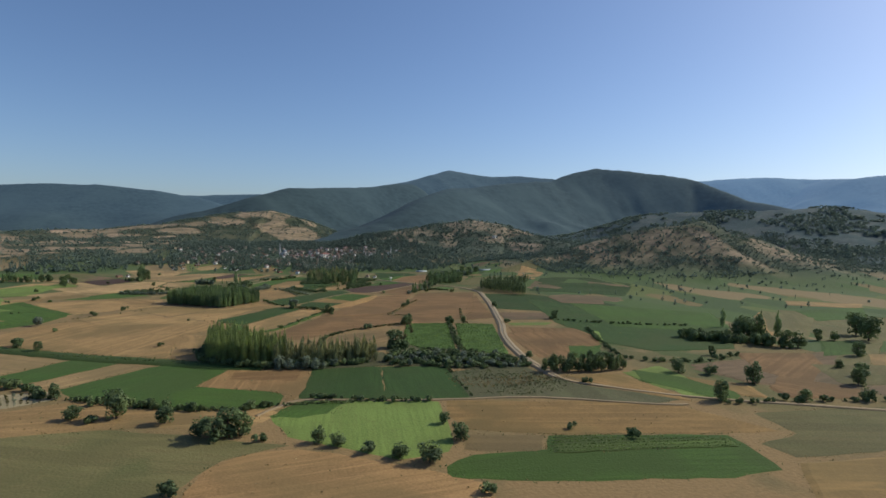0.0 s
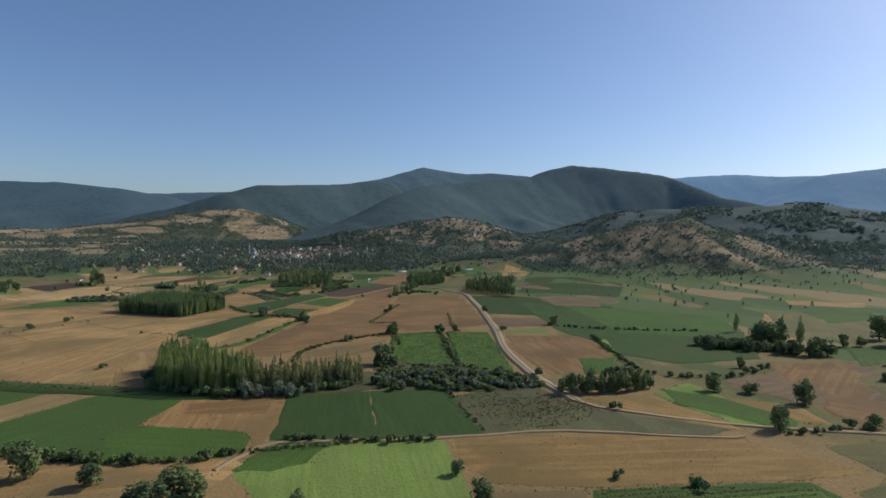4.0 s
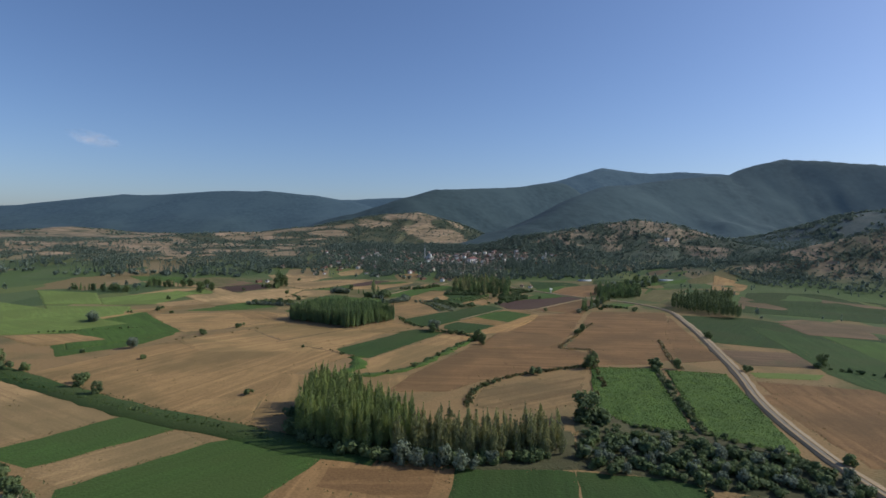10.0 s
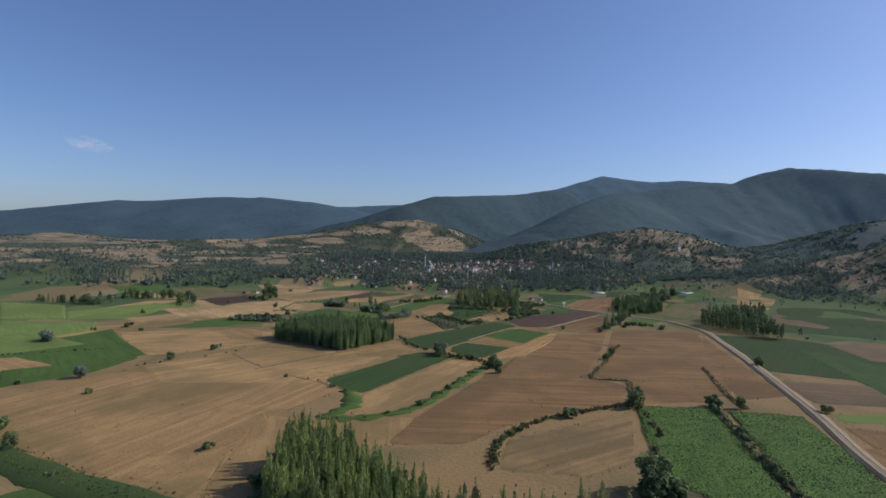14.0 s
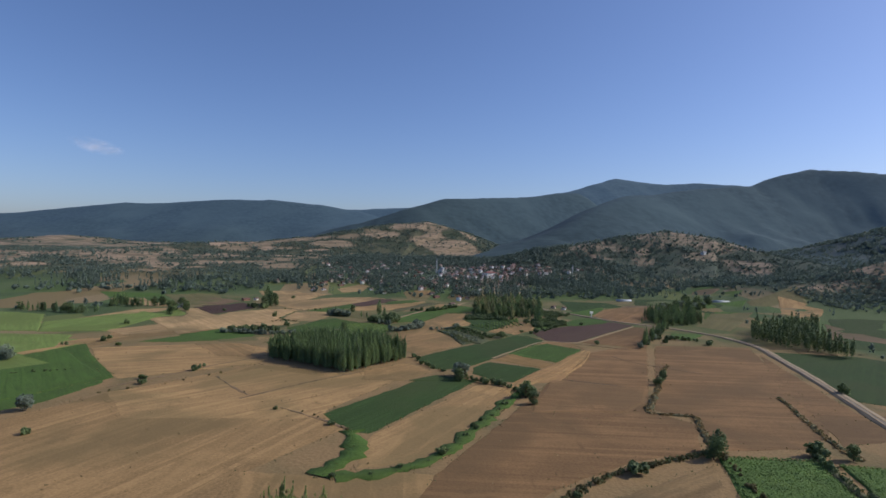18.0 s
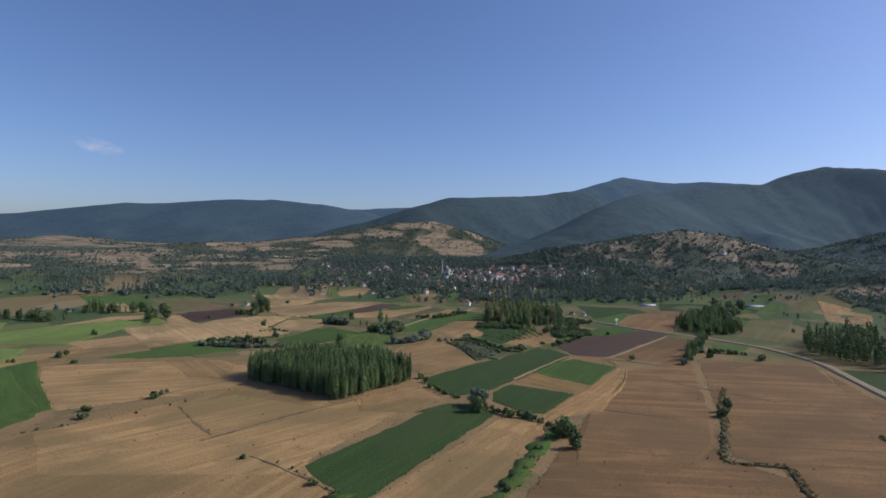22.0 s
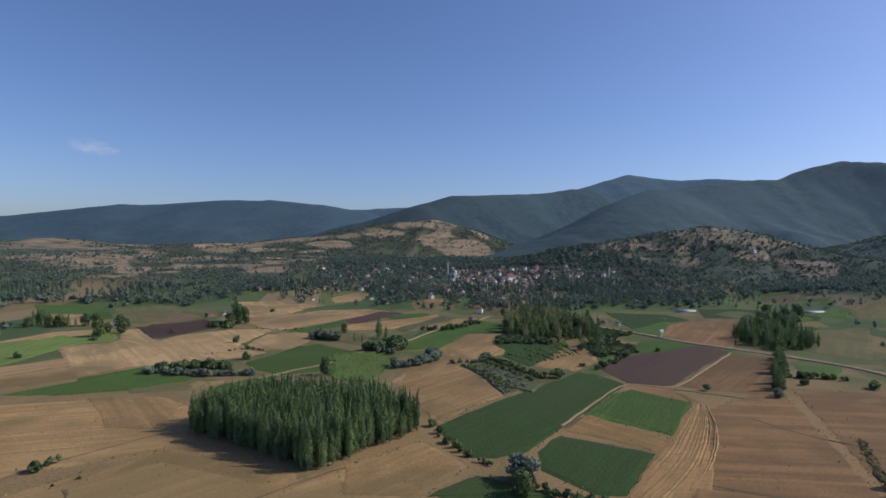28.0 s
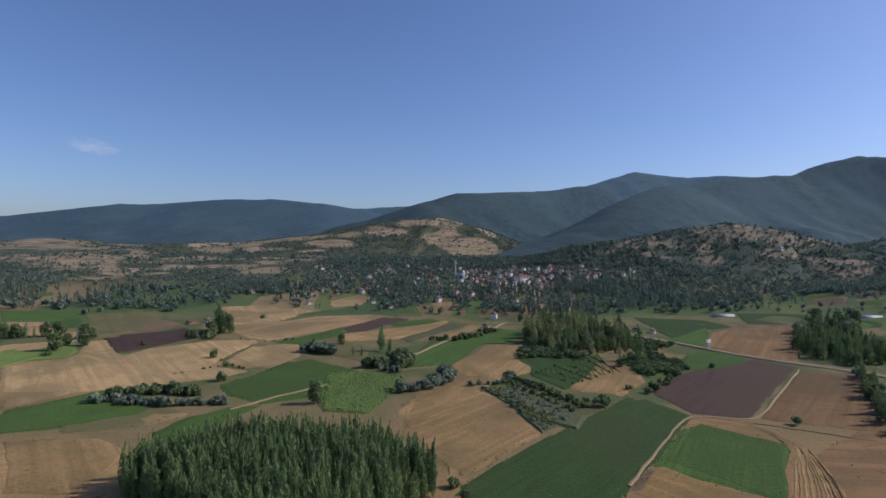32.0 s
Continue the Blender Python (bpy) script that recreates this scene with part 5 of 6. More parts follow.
hedge([(131, 483), (108, 442), (88, 406), (91, 403), (102, 400), (99, 388), (92, 368)], 5.0, 0.9, "dry_bush", H, 40, 0.5, 0.4)
hedge([(-116, 567), (-102, 564), (-88, 562), (-71, 565)], 0.9, 3.2, "grey_bush", "silvery grey thicket beside green fields", 41, 1.4, 0.0)
hedge([(-114, 574), (-100, 578), (-84, 574)], 0.9, 3.8, "bush", "dark thicket behind silvery shrubs", 42, 1.5, 0.0)
hedge([(-10, 579), (-3, 584), (7, 596), (6, 608)], 0.8, 4.2, "grey_bush", "silvery grey willow thicket by a field corner", 43, 1.6, 0.0)
hedge([(-61, 653), (-54, 656), (-46, 648)], 0.8, 5.0, "grey_bush", "pale grey willow thicket among fields", 44, 2.0, 0.0)
hedge([(-25, 622), (-15, 617), (-10, 630), (-19, 640)], 0.8, 5.0, "bush", "dark willow thicket among fields", 45, 2.0, 0.0)
hedge([(-22, 613), (-13, 611)], 0.8, 3.2, "grey_bush", "silvery shrubs at the thicket's edge", 46, 1.2, 0.0)
hedge([(34, 602), (42, 584), (52, 567), (64, 566)], 2.2, 2.4, "bush", H, 47, 0.8, 0.05)
hedge([(30, 595), (38, 575), (47, 552)], 2.2, 2.2, "bush", "row of small dark orchard trees", 48, 0.4, 0.05)
hedge([(33, 604), (42, 580), (52, 557)], 2.2, 2.2, "bush", "row of small dark orchard trees", 49, 0.4, 0.05)
hedge([(20, 584), (27, 566), (33, 536)], 3.2, 1.8, "grey_bush", "pale weedy hedge along a ditch", 50, 0.8, 0.15)
hedge([(16, 588), (28, 592), (36, 604)], 2.6, 2.6, "grey_bush", "silvery hedge at a field corner", 51, 0.8, 0.1)
hedge([(2, 498), (6, 486), (12, 474), (20, 464)], 2.8, 2.4, "bush", H, 52, 0.9, 0.2)
hedge([(-116, 425), (-97, 441), (-80, 462)], 6.0, 1.0, "dry_bush", "sparse dry weeds along a wheel track", 53, 0.8, 0.45)
hedge([(-36, 404), (-22, 390), (-17, 384)], 3.2, 0.9, "dry_bush", "sparse dry weeds on a field margin", 54, 0.5, 0.3)
hedge([(-260, 441), (-240, 420), (-226, 406)], 4.0, 2.2, "bush", H, 59, 1.0, 0.15)
hedge([(-224, 404), (-205, 388), (-188, 375), (-178, 369)], 3.0, 5.6, "bush", "dark tree line along the irrigation ditch", 55, 1.8, 0.05)
hedge([(-176, 368), (-160, 360)], 4.0, 2.0, "bush", H, 60, 1.0, 0.2)
hedge([(-160, 356), (-118, 329), (-79, 304), (-47, 288)], 15, 1.8, "bush", H, 56, 1.6, 0.4)
hedge([(-205, 441), (-182, 448), (-148, 462)], 2.4, 1.4, "bush", "low dark hedge across a green field", 57, 0.5, 0.1)
hedge([(-150, 283), (-128, 286), (-112, 281)], 2.6, 2.0, "dry_bush", H, 58, 0.8, 0.1)
hedge([(-108, 266), (-97, 259), (-84, 249), (-73, 236)], 2.6, 3.4, "bush", H, 59, 1.4, 0.2)
hedge([(162, 168), (186, 164), (220, 156), (262, 150)], 4.4, 2.6, "bush", H, 60, 1.2, 0.3)
hedge([(150, 253), (165, 248), (182, 232), (205, 226), (240, 236)], 3.2, 2.6, "bush", H, 61, 1.2, 0.25)
hedge([(201, 325), (182, 278), (172, 250)], 2.6, 2.2, "bush", H, 62, 0.8, 0.1)
hedge([(196, 362), (214, 345), (240, 330), (275, 316)], 3.2, 2.4, "bush", H, 63, 1.0, 0.2)
hedge([(240, 280), (262, 262), (282, 243)], 2.4, 7.0, "bush", "dark tree clump among pastures", 64, 4.0, 0.0)
hedge([(82, 578), (100, 600), (112, 616)], 3.0, 3.0, "bush", "dark shrubs along the ploughed field", 65, 2.5, 0.1)
hedge([(48, 640), (70, 660), (90, 668)], 1.2, 3.2, "bush", "dark thicket beside a vineyard", 66, 3.5, 0.05)
hedge([(0, 690), (20, 690), (42, 720)], 2.4, 3.4, "bush", "dark garden shrubs by the first houses", 67, 2.0, 0.1)
hedge([(-106, 606), (-90, 622), (-80, 616)], 2.8, 1.2, "dry_bush", H, 68, 0.6, 0.2)
hedge([(-96, 634), (-88, 622)], 2.8, 1.4, "bush", H, 69, 0.6, 0.2)
hedge([(-105, 690), (-88, 683), (-75, 690)], 3.2, 1.4, "bush", H, 70, 0.6, 0.2)
for k in range(7):
    a, b = Vector((46 + 5.6 * k, 609 + 6.4 * k)), Vector((57 + 4.3 * k, 590 + 3.2 * k))
    hedge([a, a.lerp(b, 0.5), b], 1.5, 1.1, "bush", "row of low green vines", 80 + k, 0.15, 0.04)
for k in range(20):
    a, b = Vector((-122 + 2.35 * k, 242.5 + 0.15 * k)), Vector((-108 + 1.75 * k, 226.5 + 0.3 * k))
    hedge([a, a.lerp(b, 0.5), b], 1.6, 0.8, "dry_bush" if k % 3 else "grey_bush", "row of low dry vines in pale soil", 100 + k, 0.12, 0.1)


# ---------------------------------------------------------------- standing crops and weeds
def plant_rows(name, corners, gap, step, height, leaf, label, seed, tufts=3, spread=0.45, turn=None):
    """Crop plants in rows, along the field's longest side or at the angle given."""
    rng = np.random.RandomState(seed)
    pts = [Vector(c) for c in corners]
    a, b = max(zip(pts, pts[1:] + pts[:1]), key=lambda e: (e[1] - e[0]).length)
    way = (b - a).normalized() if turn is None else Vector((math.cos(turn), math.sin(turn)))
    side = Vector((-way.y, way.x))
    us, vs = [p.dot(way) for p in pts], [p.dot(side) for p in pts]
    spots = []
    v = min(vs)
    while v < max(vs):
        u = min(us)
        while u < max(us):
            p = way * (u + rng.uniform(-0.3, 0.3) * step) + side * (v + rng.uniform(-0.12, 0.12) * gap)
            if inside(p.x, p.y, corners):
                spots.append((p.x, p.y))
            u += step
        v += gap
    s = np.array(spots)
    n = len(s)
    z = terrain(s[:, 0], s[:, 1])[0]
    h = height * rng.uniform(0.9, 1.08, n)
    c = np.zeros((n, tufts, 3))
    c[:, :, 0] = s[:, None, 0] + rng.normal(size=(n, tufts)) * spread * 0.5
    c[:, :, 1] = s[:, None, 1] + rng.normal(size=(n, tufts)) * spread * 0.5
    c[:, :, 2] = z[:, None] + h[:, None] * rng.uniform(0.8, 1.0, (n, tufts))
    nor = rng.normal(size=(n * tufts, 3)) * 0.6 + np.array([0, 0, 1.6])
    ob = new(name, tuft_mesh(name, c.reshape(-1, 3), rng.uniform(0.7, 1.3, n * tufts) * spread, nor, leaf, seed + 1, 0.5))
    return tagged(ob, label, "crop", "", "stuff")


LEAF["maize"] = leaf_material("maize_leaves", (0.115, 0.185, 0.042), (0.175, 0.25, 0.06), (0.15, 0.22, 0.054), 0.15)
LEAF["beet"] = leaf_material("low_crop_leaves", (0.065, 0.1, 0.026), (0.11, 0.15, 0.04), (0.1, 0.13, 0.036))
LEAF["reed"] = leaf_material("reed_leaves", (0.09, 0.115, 0.045), (0.16, 0.185, 0.08), (0.14, 0.15, 0.065))
LEAF["straw"] = leaf_material("straw_tufts", (0.2, 0.15, 0.07), (0.4, 0.29, 0.14), (0.3, 0.22, 0.1))
k = 0
for area in FIELD_AREAS:
    if area[2] == "maize":
        plant_rows("maize_plants", area[1], 1.0, 0.6, 0.66, LEAF["maize"], "rows of green maize plants", 400 + k, 3, 0.4)
        k += 2
    if area[2] == "sun":
        plant_rows("sunflower_plants", area[1], 1.2, 0.8, 0.62, LEAF["maize"], "rows of yellow-green sunflower plants", 440 + k, 2, 0.45)
    if area[2] == "vine":
        plant_rows("vine_plants", area[1], 2.2, 0.9, 0.6, LEAF["maize"], "rows of low green vine plants", 460 + k, 3, 0.3)
        k += 2


def tussocks(name, points, width, step, height, leaf, label, seed, size=0.5):
    """Grass and reed tussocks along a strip."""
    rng = np.random.RandomState(seed)
    line = smooth_line(points, step)
    c = []
    for p in line:
        for _ in range(max(2, int(width * 0.9))):
            x, y = p.x + rng.uniform(-0.5, 0.5) * width, p.y + rng.uniform(-0.5, 0.5) * width
            h = height * rng.uniform(0.4, 1.2)
            for _ in range(3):
                c.append((x + rng.normal() * 0.25, y + rng.normal() * 0.25, h * rng.uniform(0.35, 1.0)))
    c = np.array(c)
    c[:, 2] += terrain(c[:, 0], c[:, 1])[0]
    nor = rng.normal(size=(len(c), 3)) + np.array([0, 0, 0.7])
    return tagged(new(name, tuft_mesh(name, c, rng.uniform(0.6, 1.3, len(c)) * size, nor, leaf, seed + 1, 0.5, 0.3)), label, "grass", "", "stuff")


tussocks("ditch_reeds", [(-260, 440), (-200, 388), (-162, 358), (-116, 329), (-79, 305), (-47, 289), (-30, 279), (0, 266), (20, 260)], 8.5, 0.9, 0.5, LEAF["reed"], "reeds and rank grass along the irrigation ditch", 501, 0.32)
tussocks("ditch_reeds", [(-260, 438), (-162, 356), (-79, 303), (-47, 287), (-30, 277), (0, 265)], 3.0, 0.9, 0.7, LEAF["beet"], "dark green sedge along the irrigation ditch", 503, 0.35)
tussocks("verge_grass", [(45, 430), (23, 387), (10, 363), (-2, 353), (-17, 349)], 4.0, 0.9, 0.3, LEAF["reed"], "rank green grass on the verge", 505, 0.3)
tussocks("verge_grass", [(-17, 384), (-14, 366), (-22, 350)], 4.5, 0.9, 0.3, LEAF["reed"], "rank green grass beside the crop", 507, 0.3)
tussocks("verge_grass", [(118, 360), (113, 339), (105, 310), (98, 278)], 3.0, 0.9, 1.3, LEAF["reed"], "weeds between the maize fields", 509)
tussocks("verge_grass", [(131, 483), (118, 462), (108, 442), (96, 420), (88, 406), (91, 403), (102, 400), (99, 390), (92, 367)], 2.0, 0.9, 0.8, LEAF["straw"], "dry weeds along the winding ditch line", 511)
tussocks("verge_grass", [(150, 424), (134, 376), (131, 360)], 2.0, 0.9, 0.7, LEAF["straw"], "dry weeds on the field margin", 513)
tussocks("verge_grass", [(28, 308), (34, 329), (45, 342), (56, 351), (76, 360), (92, 367)], 2.4, 0.9, 0.9, LEAF["reed"], "grass under the hedgerow", 515)
tussocks("verge_grass", [(-67, 234), (-55, 225), (-43, 219), (-28, 211), (-9, 206), (3, 208), (41, 204)], 2.4, 0.9, 0.9, LEAF["reed"], "grass under the hedgerow", 517)
tussocks("reed_bed", [(24, 580), (30, 562), (36, 540)], 6.0, 0.8, 1.2, LEAF["reed"], "pale reed bed along the ditch", 519)
tussocks("pasture_tussocks", [(80, 232), (96, 226), (112, 212), (100, 206), (84, 206)], 16.0, 1.4, 0.5, LEAF["reed"], "olive tussocks in the rough pasture", 521, 0.26)
tussocks("pasture_tussocks", [(78, 222), (98, 216), (116, 224)], 14.0, 1.4, 0.5, LEAF["straw"], "pale dry tussocks in the rough pasture", 523, 0.3)
# dry weeds and straw heaps strewn over the harvested land
weed_rng = np.random.RandomState(55)
wx, wy = weed_rng.uniform(-150, 190, 1300), weed_rng.uniform(130, 560, 1300)
wk = [(a, b) for a, b in zip(wx, wy) if any(q[0][0] < a < q[0][1] and q[0][2] < b < q[0][3] and q[2] in ("stubble", "orange", "russet", "pale", "gold", "amber") and inside(a, b, q[1]) for q in FIELD_AREAS)]
wp = np.array([(a + weed_rng.normal() * 0.2, b + weed_rng.normal() * 0.2, 0.3) for a, b in wk for _ in range(2)])
tagged(new("straw_heaps", tuft_mesh("straw_heaps", wp, weed_rng.uniform(0.12, 0.42, len(wp)), weed_rng.normal(size=(len(wp), 3)) + np.array([0, 0, 1.5]), LEAF["straw"], 56, 0.5)), "small straw heaps and dry weeds on stubble", "straw", "", "stuff")

# weeds and rank grass grown along the field borders
for leaf, label, seed, share in (("straw", "dry weeds grown along field borders", 71, 0.25), ("reed", "rank green grass along field borders", 72, 0.22)):
    edge_rng = np.random.RandomState(seed)
    tuft_at = []
    for box_, poly, kind in FIELD_AREAS:
        if box_[2] > 690 or box_[0] > 260 or box_[1] < -230:
            continue
        for (ax, ay), (bx_, by_) in zip(poly, poly[1:] + poly[:1]):
            far = math.hypot(bx_ - ax, by_ - ay)
            n_ = int(far * 2.6 * share * edge_rng.uniform(0.3, 1.3))
            t_ = edge_rng.rand(n_)
            patch = np.sin(t_ * far * 0.35 + edge_rng.uniform(0, 6)) > edge_rng.uniform(-0.9, 0.5)
            t_ = t_[patch]
            tuft_at.append(np.column_stack([ax + (bx_ - ax) * t_ + edge_rng.normal(size=len(t_)) * 0.55, ay + (by_ - ay) * t_ + edge_rng.normal(size=len(t_)) * 0.55, edge_rng.uniform(0.1, 0.3, len(t_))]))
    tuft_at = np.concatenate(tuft_at)
    tagged(new("border_weeds", tuft_mesh("border_weeds", tuft_at, edge_rng.uniform(0.15, 0.38, len(tuft_at)), edge_rng.normal(size=(len(tuft_at), 3)) * 0.6 + np.array([0, 0, 1.6]), LEAF[leaf], seed, 0.5, 0.3)), label, "weeds", "", "stuff")



# groves near the village road
for x, y in scatter([(52, 672), (66, 655), (80, 648), (97, 642), (106, 655), (116, 700), (100, 748), (78, 744), (62, 712)], 5.4, 21, 0.6):
    k = tree_rng.random()
    rise = min(1.0, 0.45 + (y - 642) / 70)
    kind, high, wide = ("young", tree_rng.uniform(9, 15.5), 1.9) if k < 0.22 else ("poplar", tree_rng.uniform(9, 15.0), 1.25) if k < 0.5 else ("oak", tree_rng.uniform(6, 11.0), 0.85) if k < 0.8 else ("oak", tree_rng.uniform(3.5, 6.0), 1.3)
    tree(kind, x, y, high * rise, "trees of the roadside grove", wide)
plantation = []
for x, y in scatter([(218, 545), (243, 502), (254, 512), (262, 552), (310, 618), (252, 602), (228, 575)], 4.3, 22, 0.45):
    plantation.append((x, y, tree_rng.uniform(8.5, 13.0), 1.25))
for x, y in scatter([(178, 634), (203, 634), (262, 700), (298, 742), (268, 758), (232, 712)], 7.6, 23, 0.6):
    tree(tree_rng.choice(("oak", "oak", "willow", "poplar", "grove")), x, y, tree_rng.uniform(3.0, 9.5), "trees along the village road", 1.2)
for x, y in along([(186, 607), (176, 590), (164, 572), (152, 553), (142, 538)], 2.4, 24, 2.2) + [(138, 533), (136, 530)]:
    k = tree_rng.random()
    kind, high, wide = ("poplar", tree_rng.uniform(6.0, 12.5), 0.8) if k < 0.4 else ("willow", tree_rng.uniform(2.6, 5.0), 1.0) if k < 0.7 else ("oak", tree_rng.uniform(3.0, 7.0), 1.0)
    tree(kind, x, y, high, "trees of the field hedge", wide)
for x, y in scatter([(184, 634), (200, 620), (228, 628), (238, 662), (212, 678), (192, 658)], 4.8, 29, 0.5):
    k = tree_rng.random()
    tree("poplar" if k < 0.6 else "oak", x, y, tree_rng.uniform(7, 13) if k < 0.6 else tree_rng.uniform(4, 8), "trees of the eastern roadside grove", 0.95)
for x, y in along([(160, 562), (172, 560), (184, 556)], 3.0, 28, 1.6):
    bush(x, y, tree_rng.uniform(2.0, 3.6), "bush", 1.4, "shrubs beside the poplars", "dark dense shrub beside field poplars")
def thicket(poly, spacing, low, high, kind, label, seed):
    """Shrubs grown together over an area, in one mesh."""
    rng = random.Random(seed)
    verts, faces = [], []
    for x, y in scatter(poly, spacing, seed, 0.6):
        src = BUSHES[kind, rng.randrange(5)]
        co = np.empty(len(src.vertices) * 3)
        src.vertices.foreach_get("co", co)
        k = rng.uniform(low, high) / 2.9
        m = pose(x, y, ground_z(x, y) - 0.1, 0, 0, rng.uniform(0, 360)) @ Matrix.Diagonal((k * rng.uniform(0.9, 1.5), k * rng.uniform(0.9, 1.5), k, 1))
        c = co.reshape(-1, 3) @ np.array(m.to_3x3()).T + np.array(m.translation)
        base = len(verts)
        verts.extend(c.tolist())
        faces.extend([[i + base for i in f.vertices] for f in src.polygons])
    return tagged(new("thicket", mesh_of("thicket", verts, faces, BUSHES[kind, 0].materials[0])), label, "thicket", "", "stuff")


thicket([(60, 284), (84, 276), (108, 264), (112, 267), (97, 281), (80, 287), (66, 298)], 3.4, 0.8, 2.2, "bush", "low green scrub beside the maize", 129)
thicket([(90, 600), (104, 611), (116, 630), (113, 648), (96, 642), (91, 622)], 2.6, 1.2, 3.4, "bush", "green scrub beside the ploughed field", 130)
thicket([(100, 604), (116, 616), (120, 640), (116, 634)], 2.2, 1.5, 3.0, "bush", "dark shrubs along the ploughed field", 131)
thicket([(44, 650), (58, 664), (78, 646), (74, 634), (56, 640)], 3.0, 1.5, 3.6, "bush", "dark scrub beneath the village grove", 132)
thicket([(110, 652), (132, 670), (124, 700), (112, 690)], 3.2, 1.5, 4.0, "bush", "dense green scrub beside the village road", 133)
thicket([(26, 575), (33, 556), (40, 542), (44, 546), (36, 572), (30, 586)], 2.2, 0.8, 1.8, "grey_bush", "pale rank growth along the wet ditch", 134)
for x, y in along([(-240, 655), (-250, 645), (-268, 652), (-300, 655)], 4.0, 25, 2.0) + along([(-246, 688), (-238, 700), (-225, 690), (-205, 700)], 4.0, 26, 1.5):
    tree("oak" if tree_rng.random() < 0.5 else "poplar", x, y, tree_rng.uniform(4.5, 9.0), "trees by the western fields")
for x, y in ((-121, 708), (-118, 712), (-124, 716), (-138, 700), (-134, 698), (-130, 699), (-127, 700)):
    tree("oak", x, y, 12.5 if x > -125 else tree_rng.uniform(3.2, 4.6), "tall dark trees by the farm", 0.6 if x > -125 else 1.2)


# ---------------------------------------------------------------- woods and scrub, too many to count
def foliage(name, spots, tufts, mat, label, seed, category="woodland"):
    """Many trees in one mesh. Spots: x, y, height, spread. Every crown is built of leaf tufts of its own."""
    rng = np.random.RandomState(seed)
    s = np.array(spots, float)
    z = terrain(s[:, 0], s[:, 1])[0]
    n = len(s)
    way = rng.normal(size=(n, tufts, 3))
    way /= np.linalg.norm(way, axis=2, keepdims=True)
    up = (way[:, :, 2:] * 0.5 + 0.5)
    taper = np.where((s[:, 2] > s[:, 3] * 3)[:, None, None], 1.1 - 0.6 * up, 1.0)
    r = rng.uniform(0.55, 1.1, (n, tufts, 1))
    c = np.concatenate([way[:, :, :2] * s[:, None, 3:4] * r * taper, way[:, :, 2:] * 0.42 * r], 2)
    c[:, :, 2] = (c[:, :, 2] + 0.52) * s[:, None, 2]
    c[:, :, 0] += s[:, None, 0]
    c[:, :, 1] += s[:, None, 1]
    c[:, :, 2] += z[:, None]
    size = (s[:, None, 3] * rng.uniform(0.45, 0.85, (n, tufts))).reshape(-1)
    nor = way.reshape(-1, 3) + rng.normal(size=(n * tufts, 3)) * 0.3
    ob = new(name, tuft_mesh(name, c.reshape(-1, 3), size, nor, mat, seed + 1, 0.45))
    return tagged(ob, label, category, "", "stuff")


def free_of_fields(x, y):
    return not any(b[0] < x < b[1] and b[2] < y < b[3] and inside(x, y, p) for b, p, _ in FIELD_AREAS)


spot_rng = np.random.RandomState(9)
foliage("poplar_plantation", [(a, b, h * 1.1, w * 0.85) for a, b, h, w in plantation], 60, LEAF["oak"], "dense rows of green poplars beside the road", 299)
HOUSES_CORE = [(-140, 1085), (-115, 1002), (-30, 984), (70, 962), (135, 940), (237, 960), (260, 1008), (150, 1064), (77, 1102), (10, 1124), (-76, 1132)]


def woods_spots(count, box, keep):
    x = spot_rng.uniform(box[0], box[1], count)
    y = spot_rng.uniform(box[2], box[3], count)
    clump = rough_noise(x, y, 1 / 60, 4, 3) * 0.5 + 0.5
    out = []
    for a, b, c in zip(x, y, clump):
        k = keep(a, b) * (0.3 + 2.2 * c * c if a > -130 else max(0.04, (c - 0.36) * 3.2))
        if spot_rng.rand() < k and free_of_fields(a, b):
            out.append((a, b))
    return out


def belt(a, b):
    edge = (812 if a < -160 else 850 if a < -90 else 900 if a < -45 else 838 if a < 40 else 800 if a < 130 else 830) + 9 * math.sin(a * 0.07)
    top = 1240 + 40 * math.sin(a * 0.013 + 1) - (90 if a > 260 else 0)
    if a > 300:
        top = 960
    if a < -130:
        top = 985
    k = 1.0 if edge < b < top else (0.22 if a > -130 else 0.1)
    if a < -200:
        k *= 0.3
    if -140 < a < 150 and b < 985:
        k *= 0.4
    return k * (0.4 if inside(a, b, HOUSES_CORE) else 1.0)


village_trees = woods_spots(34000, (-540, 660, 800, 1300), belt)
tall = [(x, y, spot_rng.uniform(8, 16) * (0.5 if inside(x, y, HOUSES_CORE) else 1.0 if y < 960 else 0.6), spot_rng.uniform(0.8, 1.4)) for i, (x, y) in enumerate(village_trees) if i % 5 < 3]
broad = [(x, y, spot_rng.uniform(3.0, 6.5) * (0.7 if inside(x, y, HOUSES_CORE) else 1.0), spot_rng.uniform(1.8, 3.2)) for i, (x, y) in enumerate(village_trees) if i % 5 >= 3]
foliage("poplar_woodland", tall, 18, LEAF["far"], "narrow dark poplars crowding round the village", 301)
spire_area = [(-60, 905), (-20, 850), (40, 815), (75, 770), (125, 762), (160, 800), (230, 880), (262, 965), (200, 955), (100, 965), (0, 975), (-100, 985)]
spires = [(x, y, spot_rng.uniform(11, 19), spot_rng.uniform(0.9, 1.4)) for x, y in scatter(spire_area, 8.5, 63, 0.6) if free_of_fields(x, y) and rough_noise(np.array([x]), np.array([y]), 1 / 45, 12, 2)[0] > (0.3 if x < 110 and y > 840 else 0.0)]
